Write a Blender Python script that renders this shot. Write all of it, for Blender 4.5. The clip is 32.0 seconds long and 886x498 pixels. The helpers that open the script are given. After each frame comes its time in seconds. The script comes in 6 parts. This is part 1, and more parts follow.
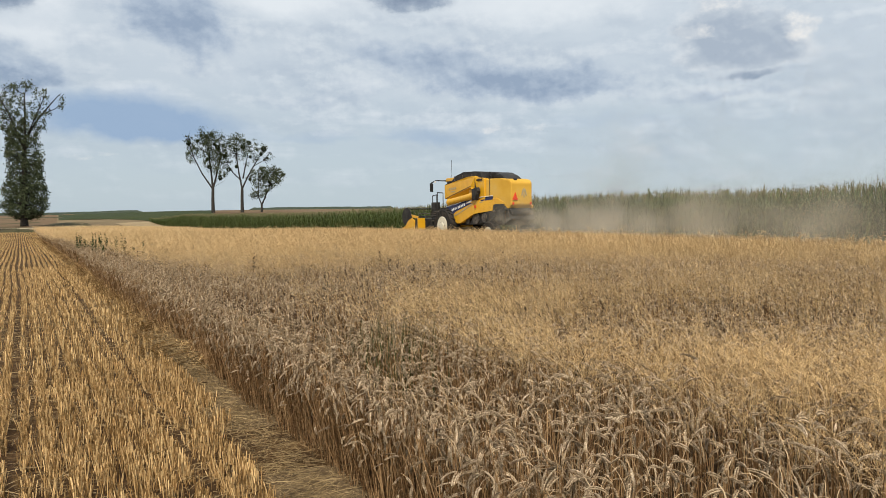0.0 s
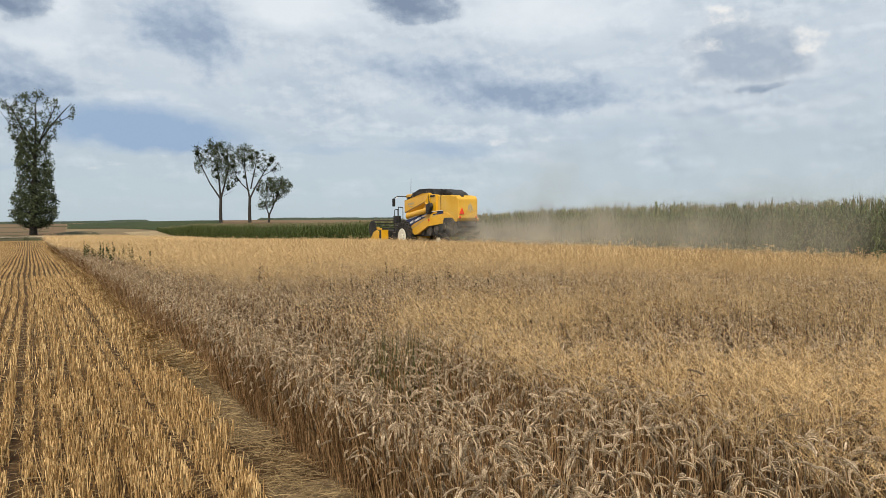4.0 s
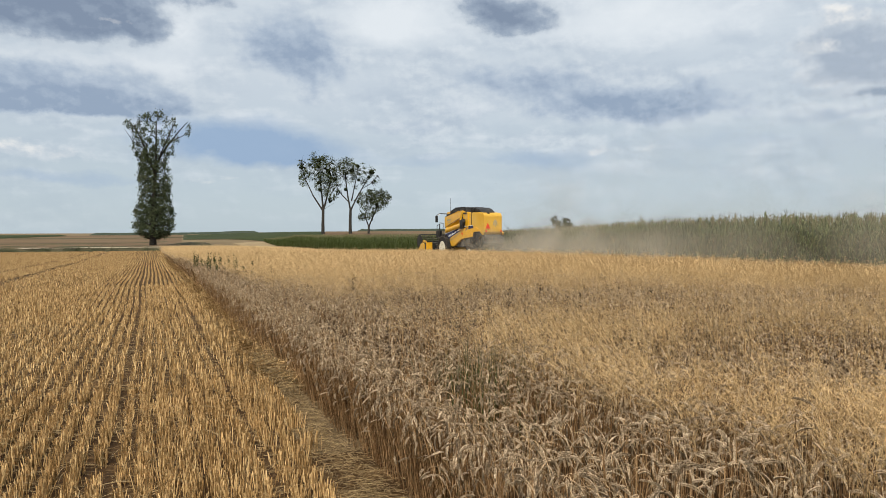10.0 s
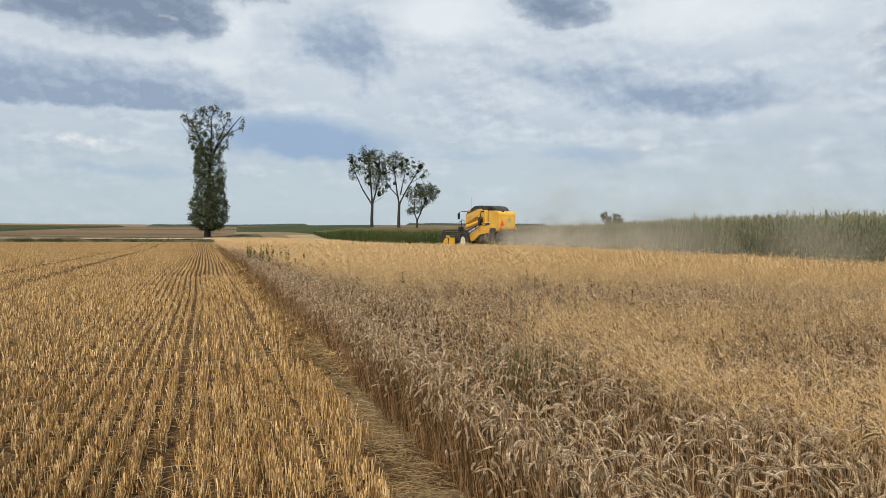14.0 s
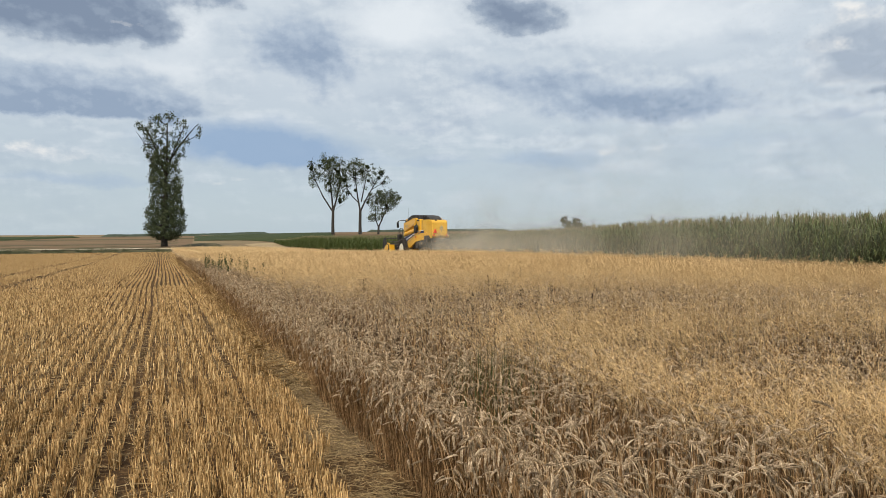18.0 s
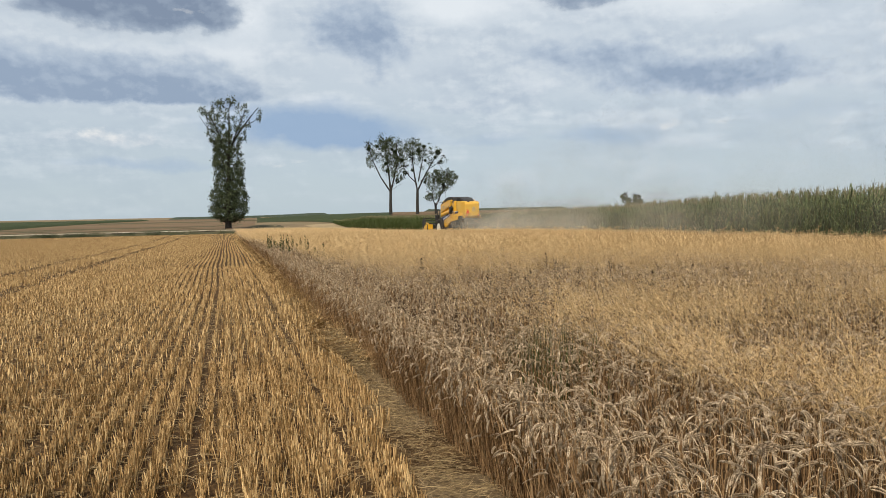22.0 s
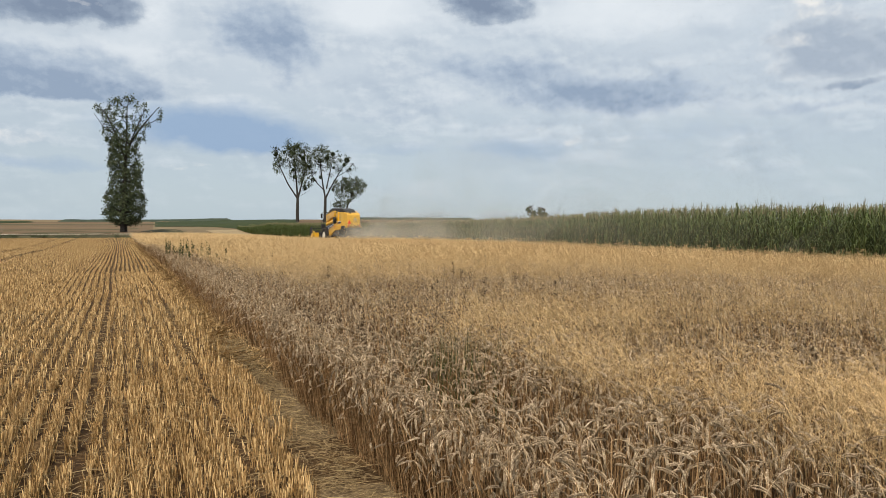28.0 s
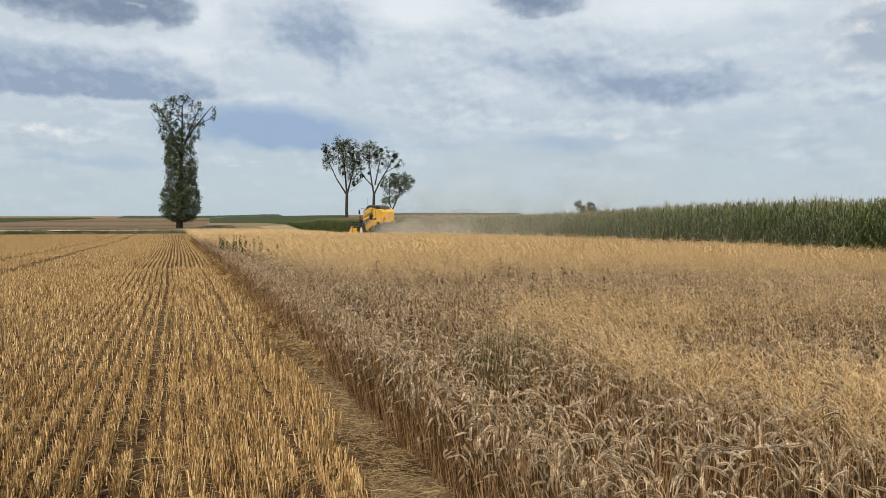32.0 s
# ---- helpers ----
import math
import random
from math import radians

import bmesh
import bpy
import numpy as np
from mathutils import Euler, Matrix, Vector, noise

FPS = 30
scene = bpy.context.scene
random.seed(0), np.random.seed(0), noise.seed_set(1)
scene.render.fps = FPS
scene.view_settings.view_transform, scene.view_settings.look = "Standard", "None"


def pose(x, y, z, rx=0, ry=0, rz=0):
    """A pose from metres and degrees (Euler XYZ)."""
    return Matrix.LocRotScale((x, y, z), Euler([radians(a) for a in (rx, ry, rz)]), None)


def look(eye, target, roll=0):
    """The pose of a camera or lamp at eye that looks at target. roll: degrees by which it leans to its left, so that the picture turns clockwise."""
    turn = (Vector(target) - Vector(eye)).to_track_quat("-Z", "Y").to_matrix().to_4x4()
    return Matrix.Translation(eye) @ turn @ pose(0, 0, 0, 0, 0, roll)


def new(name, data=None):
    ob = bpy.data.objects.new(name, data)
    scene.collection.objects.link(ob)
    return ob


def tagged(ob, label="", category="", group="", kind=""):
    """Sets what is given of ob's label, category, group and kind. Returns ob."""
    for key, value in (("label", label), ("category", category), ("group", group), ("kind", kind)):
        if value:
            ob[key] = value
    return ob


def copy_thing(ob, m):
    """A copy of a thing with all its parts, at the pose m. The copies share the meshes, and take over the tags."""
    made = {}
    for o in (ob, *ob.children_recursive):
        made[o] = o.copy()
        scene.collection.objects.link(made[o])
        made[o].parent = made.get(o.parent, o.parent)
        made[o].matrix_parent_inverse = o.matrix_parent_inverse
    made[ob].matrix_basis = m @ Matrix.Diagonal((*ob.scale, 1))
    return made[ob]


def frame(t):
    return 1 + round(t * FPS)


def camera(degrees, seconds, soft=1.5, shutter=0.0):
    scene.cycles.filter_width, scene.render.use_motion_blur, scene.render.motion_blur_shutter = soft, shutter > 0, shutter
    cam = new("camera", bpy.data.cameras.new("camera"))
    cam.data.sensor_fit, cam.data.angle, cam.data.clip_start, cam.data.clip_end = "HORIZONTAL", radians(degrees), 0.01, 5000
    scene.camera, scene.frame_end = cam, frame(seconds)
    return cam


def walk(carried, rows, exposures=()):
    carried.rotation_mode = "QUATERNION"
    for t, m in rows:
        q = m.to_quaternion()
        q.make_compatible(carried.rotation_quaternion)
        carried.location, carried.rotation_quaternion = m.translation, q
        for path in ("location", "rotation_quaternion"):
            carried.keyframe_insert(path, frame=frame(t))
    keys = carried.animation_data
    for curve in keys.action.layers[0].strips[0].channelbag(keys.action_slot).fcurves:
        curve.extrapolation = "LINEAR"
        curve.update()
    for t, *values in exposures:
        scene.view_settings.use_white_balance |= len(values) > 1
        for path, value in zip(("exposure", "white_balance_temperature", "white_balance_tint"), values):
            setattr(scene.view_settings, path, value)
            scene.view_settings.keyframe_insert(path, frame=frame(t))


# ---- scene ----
# ---- camera ----
cam = camera(63.88, 32.0, soft=0.45)
# seconds, eye x, y, z, heading clockwise from the crop rows, pitch, lean to the left
ROWS = [
    (0.0, 0.000, 0.000, 1.700, 30.77, -3.13, -0.56),
    (0.5, 0.001, 0.009, 1.697, 30.03, -3.13, -0.48),
    (1.0, 0.016, 0.016, 1.692, 30.12, -3.10, -0.25),
    (1.5, 0.022, 0.030, 1.697, 30.56, -2.88, 0.03),
    (2.0, 0.021, 0.025, 1.707, 30.85, -2.45, 0.26),
    (2.5, 0.016, 0.018, 1.704, 30.83, -1.99, 0.33),
    (4.5, 0.020, 0.015, 1.705, 30.12, -2.33, -0.24),
    (5.0, 0.023, 0.025, 1.707, 30.42, -2.73, -0.14),
    (5.5, 0.035, 0.027, 1.710, 31.56, -3.02, 0.13),
    (6.0, 0.066, 0.083, 1.685, 33.10, -3.29, 0.48),
    (6.5, 0.106, 0.131, 1.677, 34.17, -3.49, 0.61),
    (7.0, 0.243, 0.166, 1.653, 32.92, -3.65, 0.47),
    (7.5, 0.342, 0.162, 1.661, 29.43, -3.53, -0.06),
    (8.0, 0.356, 0.158, 1.685, 25.51, -3.17, -0.62),
    (8.5, 0.269, 0.131, 1.708, 22.58, -2.48, -0.76),
    (9.0, 0.192, 0.101, 1.721, 21.55, -1.92, -0.62),
    (9.5, 0.173, 0.099, 1.716, 21.81, -1.52, -0.31),
    (10.0, 0.173, 0.093, 1.711, 22.44, -1.28, -0.16),
    (10.5, 0.171, 0.088, 1.718, 22.83, -1.17, -0.33),
    (11.0, 0.171, 0.102, 1.715, 22.83, -1.00, -0.29),
    (11.5, 0.174, 0.107, 1.716, 22.55, -0.93, -0.28),
    (12.0, 0.172, 0.112, 1.714, 22.20, -1.03, -0.00),
    (12.5, 0.168, 0.110, 1.716, 21.86, -1.28, 0.30),
    (13.0, 0.167, 0.112, 1.703, 21.26, -1.56, 0.58),
    (13.5, 0.156, 0.102, 1.709, 20.10, -1.75, 0.54),
    (14.0, 0.137, 0.101, 1.711, 18.60, -1.73, 0.45),
    (14.5, 0.129, 0.091, 1.717, 17.27, -1.58, 0.37),
    (16.5, 0.164, 0.124, 1.708, 19.21, -1.44, -0.13),
    (17.0, 0.159, 0.123, 1.710, 19.96, -1.38, -0.35),
    (17.5, 0.152, 0.124, 1.715, 20.75, -1.27, -0.43),
    (18.0, 0.163, 0.124, 1.718, 21.66, -1.24, -0.32),
    (18.5, 0.180, 0.127, 1.717, 22.65, -1.28, -0.16),
    (19.0, 0.179, 0.124, 1.714, 23.33, -1.42, -0.13),
    (19.5, 0.174, 0.121, 1.710, 23.60, -1.76, -0.19),
    (20.0, 0.179, 0.126, 1.703, 23.17, -2.21, -0.39),
    (20.5, 0.186, 0.120, 1.685, 22.01, -2.68, -0.53),
    (21.0, 0.171, 0.112, 1.696, 20.34, -2.95, -0.90),
    (21.5, 0.162, 0.118, 1.703, 18.50, -2.97, -1.01),
    (22.0, 0.166, 0.107, 1.706, 17.00, -2.88, -1.11),
    (22.5, 0.160, 0.092, 1.707, 16.37, -2.73, -0.92),
    (23.0, 0.161, 0.091, 1.709, 16.64, -2.69, -0.82),
    (23.5, 0.167, 0.097, 1.704, 17.44, -2.57, -0.66),
    (24.0, 0.173, 0.104, 1.700, 18.57, -2.37, -0.39),
    (24.5, 0.201, 0.104, 1.700, 20.01, -2.04, -0.13),
    (25.0, 0.206, 0.111, 1.697, 21.60, -1.62, 0.19),
    (25.5, 0.200, 0.117, 1.695, 23.04, -1.39, 0.53),
    (27.5, 0.164, 0.108, 1.693, 24.39, -1.82, 0.22),
    (28.0, 0.168, 0.112, 1.695, 24.44, -2.17, 0.24),
    (28.5, 0.176, 0.111, 1.695, 24.68, -2.68, 0.35),
    (29.0, 0.173, 0.118, 1.692, 24.93, -3.25, 0.54),
    (29.5, 0.165, 0.114, 1.692, 24.86, -3.58, 0.78),
    (30.0, 0.168, 0.105, 1.693, 24.34, -3.51, 0.92),
    (30.5, 0.162, 0.083, 1.698, 23.53, -3.12, 0.89),
    (31.0, 0.158, 0.066, 1.691, 22.63, -2.66, 0.76),
    (31.5, 0.160, 0.072, 1.695, 21.64, -2.46, 0.46),
    (32.0, 0.164, 0.091, 1.700, 20.58, -2.56, 0.05),
]


def aim(x, y, z, heading, pitch, lean):
    h, p = radians(heading), radians(pitch)
    way = Vector((math.sin(h) * math.cos(p), math.cos(h) * math.cos(p), math.sin(p)))
    return look((x, y, z), Vector((x, y, z)) + way * 10, lean)


walk(cam, [(t, aim(x, y, z, a, p, r)) for t, x, y, z, a, p, r in ROWS])

# ---- light ----
SUN_AZ, SUN_EL = 215.0, 52.0     # degrees clockwise from +y, and above the horizon
world = bpy.data.worlds.new("sky")
scene.world = world
world.use_nodes = True


class Nodes:
    """Short-hand to lay nodes in a tree."""

    def __init__(self, tree):
        self.t = tree

    def add(self, kind):
        return self.t.nodes.new(kind)

    def put(self, socket, value):
        if isinstance(value, bpy.types.NodeSocket):
            self.t.links.new(value, socket)
        elif value is not None:
            socket.default_value = value

    def math(self, op, a, b=None, c=None, clamp=False):
        n = self.add("ShaderNodeMath")
        n.operation, n.use_clamp = op, clamp
        for i, v in enumerate((a, b, c)):
            self.put(n.inputs[i], v)
        return n.outputs[0]

    def vmath(self, op, a, b=None):
        n = self.add("ShaderNodeVectorMath")
        n.operation = op
        self.put(n.inputs[0], a)
        self.put(n.inputs[1], b)
        return n.outputs[0]

    def noise(self, vector, scale, detail=4.0, rough=0.55, distort=0.0):
        n = self.add("ShaderNodeTexNoise")
        self.put(n.inputs["Vector"], vector)
        n.inputs["Scale"].default_value = scale
        n.inputs["Detail"].default_value = detail
        n.inputs["Roughness"].default_value = rough
        n.inputs["Distortion"].default_value = distort
        return n.outputs["Fac"]

    def ramp(self, fac, stops, smooth=False):
        n = self.add("ShaderNodeValToRGB")
        if smooth:
            n.color_ramp.interpolation = "EASE"
        e = n.color_ramp.elements
        while len(e) < len(stops):
            e.new(0.5)
        for i, (p, c) in enumerate(stops):
            e[i].position = p
            e[i].color = (*c, 1) if len(c) == 3 else c
        self.put(n.inputs["Fac"], fac)
        return n.outputs["Color"]

    def mix(self, fac, a, b, blend="MIX"):
        n = self.add("ShaderNodeMix")
        n.data_type, n.blend_type = "RGBA", blend
        self.put(n.inputs[0], fac)
        self.put(n.inputs[6], (*a, 1) if isinstance(a, tuple) and len(a) == 3 else a)
        self.put(n.inputs[7], (*b, 1) if isinstance(b, tuple) and len(b) == 3 else b)
        return n.outputs[2]

    def range(self, v, a, b, c=0.0, d=1.0):
        n = self.add("ShaderNodeMapRange")
        self.put(n.inputs[0], v)
        for i, k in enumerate((a, b, c, d)):
            n.inputs[1 + i].default_value = k
        return n.outputs[0]


def srgb(r, g, b):
    """Linear colour from 0..255 display values."""
    return tuple(((v / 255 + 0.055) / 1.055) ** 2.4 if v > 10 else v / 255 / 12.92 for v in (r, g, b))


def build_sky():
    w = Nodes(world.node_tree)
    for n in list(world.node_tree.nodes):
        world.node_tree.nodes.remove(n)
    co = w.add("ShaderNodeTexCoord").outputs["Generated"]
    xyz = w.add("ShaderNodeSeparateXYZ")
    w.put(xyz.inputs[0], co)
    x, y, z = xyz.outputs
    el0 = w.math("MULTIPLY", w.math("ARCSINE", z), 57.2958)
    az0 = w.math("MULTIPLY", w.math("ARCTAN2", x, y), 57.2958)

    def dome_at(u, v):
        d = w.add("ShaderNodeCombineXYZ")
        w.put(d.inputs[0], w.math("MULTIPLY", u, 0.12))
        w.put(d.inputs[1], w.math("MULTIPLY", v, 0.165))
        return d.outputs[0]

    dome = dome_at(az0, el0)
    # the edges of the clouds are frayed by bending the dome's coordinates
    warp_a = w.noise(dome, 2.2, 6, 0.58)
    warp_b = w.noise(w.vmath("ADD", dome, (7.3, 2.1, 4.4)), 2.2, 6, 0.58)
    az = w.math("ADD", az0, w.math("MULTIPLY", w.math("SUBTRACT", warp_a, 0.5), 4.5))
    el = w.math("ADD", el0, w.math("MULTIPLY", w.math("SUBTRACT", warp_b, 0.5), 2.2))
    billow = w.noise(dome, 3.2, 7, 0.55)
    fine = w.noise(dome, 9.0, 5, 0.55)
    broad = w.noise(dome, 0.9, 5, 0.5, 0.2)
    bank = w.noise(w.vmath("MULTIPLY", dome, (0.35, 1.6, 1.0)), 2.4, 5, 0.55)

    def heap(spots):
        total = None
        for a0, e0, wa, we, amount in spots:
            du = w.math("DIVIDE", w.math("SUBTRACT", az, a0), wa)
            dv = w.math("DIVIDE", w.math("SUBTRACT", el, e0), we)
            dv = w.math("MAXIMUM", dv, w.math("MULTIPLY", dv, -1.5))    # flatter undersides
            r2 = w.math("ADD", w.math("MULTIPLY", du, du), w.math("MULTIPLY", dv, dv))
            g = w.math("MULTIPLY", w.math("POWER", 2.718, w.math("MULTIPLY", r2, -0.6)), amount)
            total = g if total is None else w.math("ADD", total, g)
        return total

    higher = w.noise(w.vmath("ADD", dome, (0.03, 0.07, 0.0)), 3.2, 7, 0.55)
    relief = w.range(w.math("SUBTRACT", billow, higher), -0.13, 0.13)
    ragged = w.math("ADD", w.math("MULTIPLY", w.math("SUBTRACT", billow, 0.5), 0.9), w.math("MULTIPLY", w.math("SUBTRACT", fine, 0.5), 0.3))
    sky = w.add("ShaderNodeTexSky")
    sky.sky_type, sky.sun_disc = "NISHITA", False
    sky.sun_elevation, sky.sun_rotation = radians(SUN_EL), radians(SUN_AZ)
    clear = w.mix(1.0, sky.outputs[0], (0.11, 0.11, 0.11), "MULTIPLY")
    haze = w.range(el0, 0.0, 18.0, 0.0, 1.0)
    veil = w.ramp(haze, [(0.0, srgb(186, 201, 210)), (0.3, srgb(188, 201, 211)), (0.6, srgb(200, 210, 219)), (1.0, srgb(212, 221, 228))])
    veil = w.mix(0.10, veil, clear)
    fade = w.range(el0, 1.0, 7.0, 0.25, 1.0)
    grey = w.math("MULTIPLY", w.range(w.math("ADD", w.math("MULTIPLY", broad, 0.6), w.math("MULTIPLY", bank, 0.4)), 0.42, 0.62), fade)
    pale = w.math("MULTIPLY", w.range(w.math("ADD", w.math("MULTIPLY", bank, 0.6), w.math("MULTIPLY", billow, 0.4)), 0.50, 0.66), fade)
    c = w.mix(w.math("MULTIPLY", grey, 0.55), veil, w.ramp(relief, [(0.0, srgb(164, 179, 197)), (0.5, srgb(180, 193, 207)), (1.0, srgb(204, 214, 223))]))
    c = w.mix(w.math("MULTIPLY", pale, 0.6), c, srgb(221, 228, 234))
    # bluer gaps
    gap = w.range(w.math("ADD", heap(BLUE_GAPS), w.math("MULTIPLY", ragged, 0.35)), 0.2, 0.95)
    c = w.mix(w.math("MULTIPLY", gap, 0.9), c, srgb(148, 173, 203))
    # bright gaps in the cloud cover
    open_sky = w.range(w.math("ADD", heap(BRIGHT_GAPS), w.math("MULTIPLY", ragged, 0.4)), 0.25, 0.9)
    c = w.mix(w.math("MULTIPLY", open_sky, 0.8), c, srgb(229, 235, 240))
    # soft grey sheets, then the solid clouds with crisper rims
    for spots, lo, hi, strength, tones in (
            (SOFT_CLOUDS, 0.18, 0.80, 0.85, (srgb(139, 158, 183), srgb(171, 186, 204), srgb(206, 215, 223))),
            (CUMULUS, 0.30, 0.72, 0.9, (srgb(166, 179, 195), srgb(184, 195, 207), srgb(214, 220, 226))),
            (DARK_CLOUDS, 0.34, 0.66, 0.95, (srgb(124, 140, 163), srgb(150, 165, 184), srgb(196, 206, 216)))):
        d = w.math("ADD", heap(spots), ragged)
        mask = w.range(d, lo, hi)
        thick = w.math("ADD", w.range(d, lo, lo + 1.05), w.math("MULTIPLY", w.math("SUBTRACT", relief, 0.5), -0.48))
        c = w.mix(w.math("MULTIPLY", mask, strength), c, w.ramp(thick, [(0.1, tones[2]), (0.55, tones[1]), (1.0, tones[0])]))
    light = w.range(w.math("ADD", heap(LIGHT_CLOUDS), w.math("MULTIPLY", ragged, 1.1)), 0.30, 0.72)
    c = w.mix(w.math("MULTIPLY", light, 0.75), c, w.ramp(relief, [(0.2, srgb(210, 216, 222)), (0.8, srgb(242, 240, 236))]))
    low = w.range(el0, -1.0, 0.0)
    c = w.mix(low, srgb(120, 110, 90), c)
    bg = w.add("ShaderNodeBackground")
    w.put(bg.inputs[0], c)
    bg.inputs[1].default_value = 1.03
    out = w.add("ShaderNodeOutputWorld")
    w.put(out.inputs[0], bg.outputs[0])


# azimuth, elevation, half width, half height, weight
DARK_CLOUDS = [
    (-7.0, 15.6, 6.2, 2.5, 1.7), (-2.0, 14.6, 2.0, 1.1, 0.9), (-12.0, 18.5, 5.0, 2.0, 0.8), (3.8, 17.6, 1.9, 1.0, 1.0),
    (25.8, 17.4, 2.4, 1.3, 0.8), (28.4, 16.4, 2.8, 1.3, 1.15), (53.6, 9.6, 3.6, 0.5, 0.8), (75.0, 15.0, 9.0, 2.5, 0.8),
]
CUMULUS = [(53.4, 11.3, 3.8, 1.6, 1.3), (52.0, 13.2, 2.2, 1.7, 1.0), (56.0, 11.4, 1.6, 1.0, 0.6), (-7.5, 5.7, 3.6, 0.7, 0.55)]
SOFT_CLOUDS = [
    (-6.0, 10.2, 7.4, 1.8, 1.0), (-5.6, 9.0, 5.6, 0.7, 0.9), (1.0, 8.8, 2.0, 0.6, 0.4), (-14.5, 9.4, 4.0, 1.2, 0.9), (-2.5, 9.0, 3.0, 0.8, 0.6), (8.2, 15.0, 3.4, 2.0, 0.5), (11.6, 14.6, 3.4, 2.2, 0.6), (12.2, 11.4, 1.7, 1.9, 0.65), (10.4, 12.8, 3.6, 1.2, 0.4), (33.0, 10.4, 8.0, 1.7, 0.65), (41.2, 9.2, 4.4, 1.2, 0.95),
    (27.0, 12.2, 6.5, 1.4, 0.6), (34.0, 9.4, 3.4, 0.9, 0.5), (53.0, 8.2, 4.5, 0.5, 0.6), (20.0, 8.4, 4.5, 0.9, 0.55), (-24.0, 13.0, 8.0, 2.4, 0.8), (68.0, 8.5, 8.0, 1.0, 0.5), (23.5, 6.0, 4.0, 0.5, 0.4),
]
BLUE_GAPS = [(5.6, 7.0, 5.0, 1.5, 1.1), (10.5, 6.2, 4.0, 0.9, 0.8), (30.4, 5.6, 3.8, 0.8, 0.6), (-5.1, 4.0, 5.5, 0.5, 0.5), (20.5, 5.6, 3.0, 0.6, 0.4), (44.0, 6.8, 6.0, 0.8, 0.35)]
BRIGHT_GAPS = [(1.6, 15.4, 2.4, 2.0, 1.0), (18.0, 16.2, 4.0, 2.0, 1.0), (38.0, 15.8, 9.0, 2.4, 0.85), (1.5, 12.0, 3.0, 1.2, 0.6), (-6.0, 12.3, 5.0, 0.6, 0.6), (64.0, 14.0, 4.0, 2.0, 0.5), (24.0, 9.8, 3.0, 0.8, 0.5), (8.0, 9.3, 4.0, 0.6, 0.4)]
LIGHT_CLOUDS = [
    (57.6, 12.3, 1.0, 0.9, 1.1), (50.0, 12.9, 1.0, 0.6, 0.7), (51.9, 14.8, 1.2, 0.6, 0.8), (54.0, 13.0, 1.0, 0.4, 0.4), (34.7, 6.2, 1.2, 0.4, 0.6), (38.0, 6.4, 1.2, 0.3, 0.4),
    (-8.6, 6.1, 1.2, 0.6, 0.6), (-5.6, 5.7, 1.2, 0.4, 0.55), (6.0, 4.5, 1.5, 0.35, 0.45), (3.3, 4.2, 1.2, 0.3, 0.35), (-2.2, 15.0, 0.8, 0.35, 0.5),
]
build_sky()

sun_data = bpy.data.lights.new("sun", "SUN")
sun_data.energy, sun_data.angle, sun_data.color = 5.0, radians(3), (1.0, 0.90, 0.76)
sun = new("sun", sun_data)
_a, _e = radians(SUN_AZ), radians(SUN_EL)
sun.matrix_basis = look(Vector((math.sin(_a) * math.cos(_e), math.cos(_a) * math.cos(_e), math.sin(_e))) * 60, (0, 0, 0))
scene.view_settings.exposure = 0.0
scene.cycles.transparent_max_bounces = 128    # the dust is many thin puffs


# ---- materials ----
def material(name, colours, rough=0.85, scale=8.0, island=0.0, objrand=0.0, bump=0.0, bump_scale=40.0, metal=0.0, through_light=0.0, coarse=0.0, coarse_scale=0.4, spec=0.12, coat=0.0):
    """Procedural surface: colours are blended by grain, by a coarser stain and by piece."""
    m = bpy.data.materials.new(name)
    m.use_nodes = True
    t = Nodes(m.node_tree)
    bsdf = m.node_tree.nodes["Principled BSDF"]
    pos = t.add("ShaderNodeTexCoord").outputs["Object"]
    f = t.noise(pos, scale, 5, 0.6)
    f = t.range(f, 0.3, 0.7)
    if island:
        r = t.add("ShaderNodeNewGeometry").outputs["Random Per Island"]
        f = t.math("ADD", t.math("MULTIPLY", f, 1 - island), t.math("MULTIPLY", r, island))
    if objrand:
        r = t.add("ShaderNodeObjectInfo").outputs["Random"]
        f = t.math("ADD", t.math("MULTIPLY", f, 1 - objrand), t.math("MULTIPLY", r, objrand))
    if coarse:
        g = t.range(t.noise(pos, coarse_scale, 3, 0.5), 0.3, 0.7)
        f = t.math("ADD", t.math("MULTIPLY", f, 1 - coarse), t.math("MULTIPLY", g, coarse))
    n = len(colours)
    col = t.ramp(f, [(i / max(1, n - 1), c) for i, c in enumerate(colours)])
    t.put(bsdf.inputs["Base Color"], col)
    bsdf.inputs["Roughness"].default_value = rough
    bsdf.inputs["Metallic"].default_value = metal
    bsdf.inputs["Specular IOR Level"].default_value = spec
    if coat:
        bsdf.inputs["Coat Weight"].default_value = coat
        bsdf.inputs["Coat Roughness"].default_value = 0.2
    if bump:
        b = t.add("ShaderNodeBump")
        b.inputs["Strength"].default_value = bump
        b.inputs["Distance"].default_value = 0.02
        t.put(b.inputs["Height"], t.noise(pos, bump_scale, 5, 0.6))
        t.put(bsdf.inputs["Normal"], b.outputs[0])
    if through_light:
        tr = t.add("ShaderNodeBsdfTranslucent")
        t.put(tr.inputs[0], col)
        ms = t.add("ShaderNodeMixShader")
        ms.inputs[0].default_value = through_light
        t.put(ms.inputs[1], bsdf.outputs[0])
        t.put(ms.inputs[2], tr.outputs[0])
        t.put(m.node_tree.nodes["Material Output"].inputs[0], ms.outputs[0])
    return m


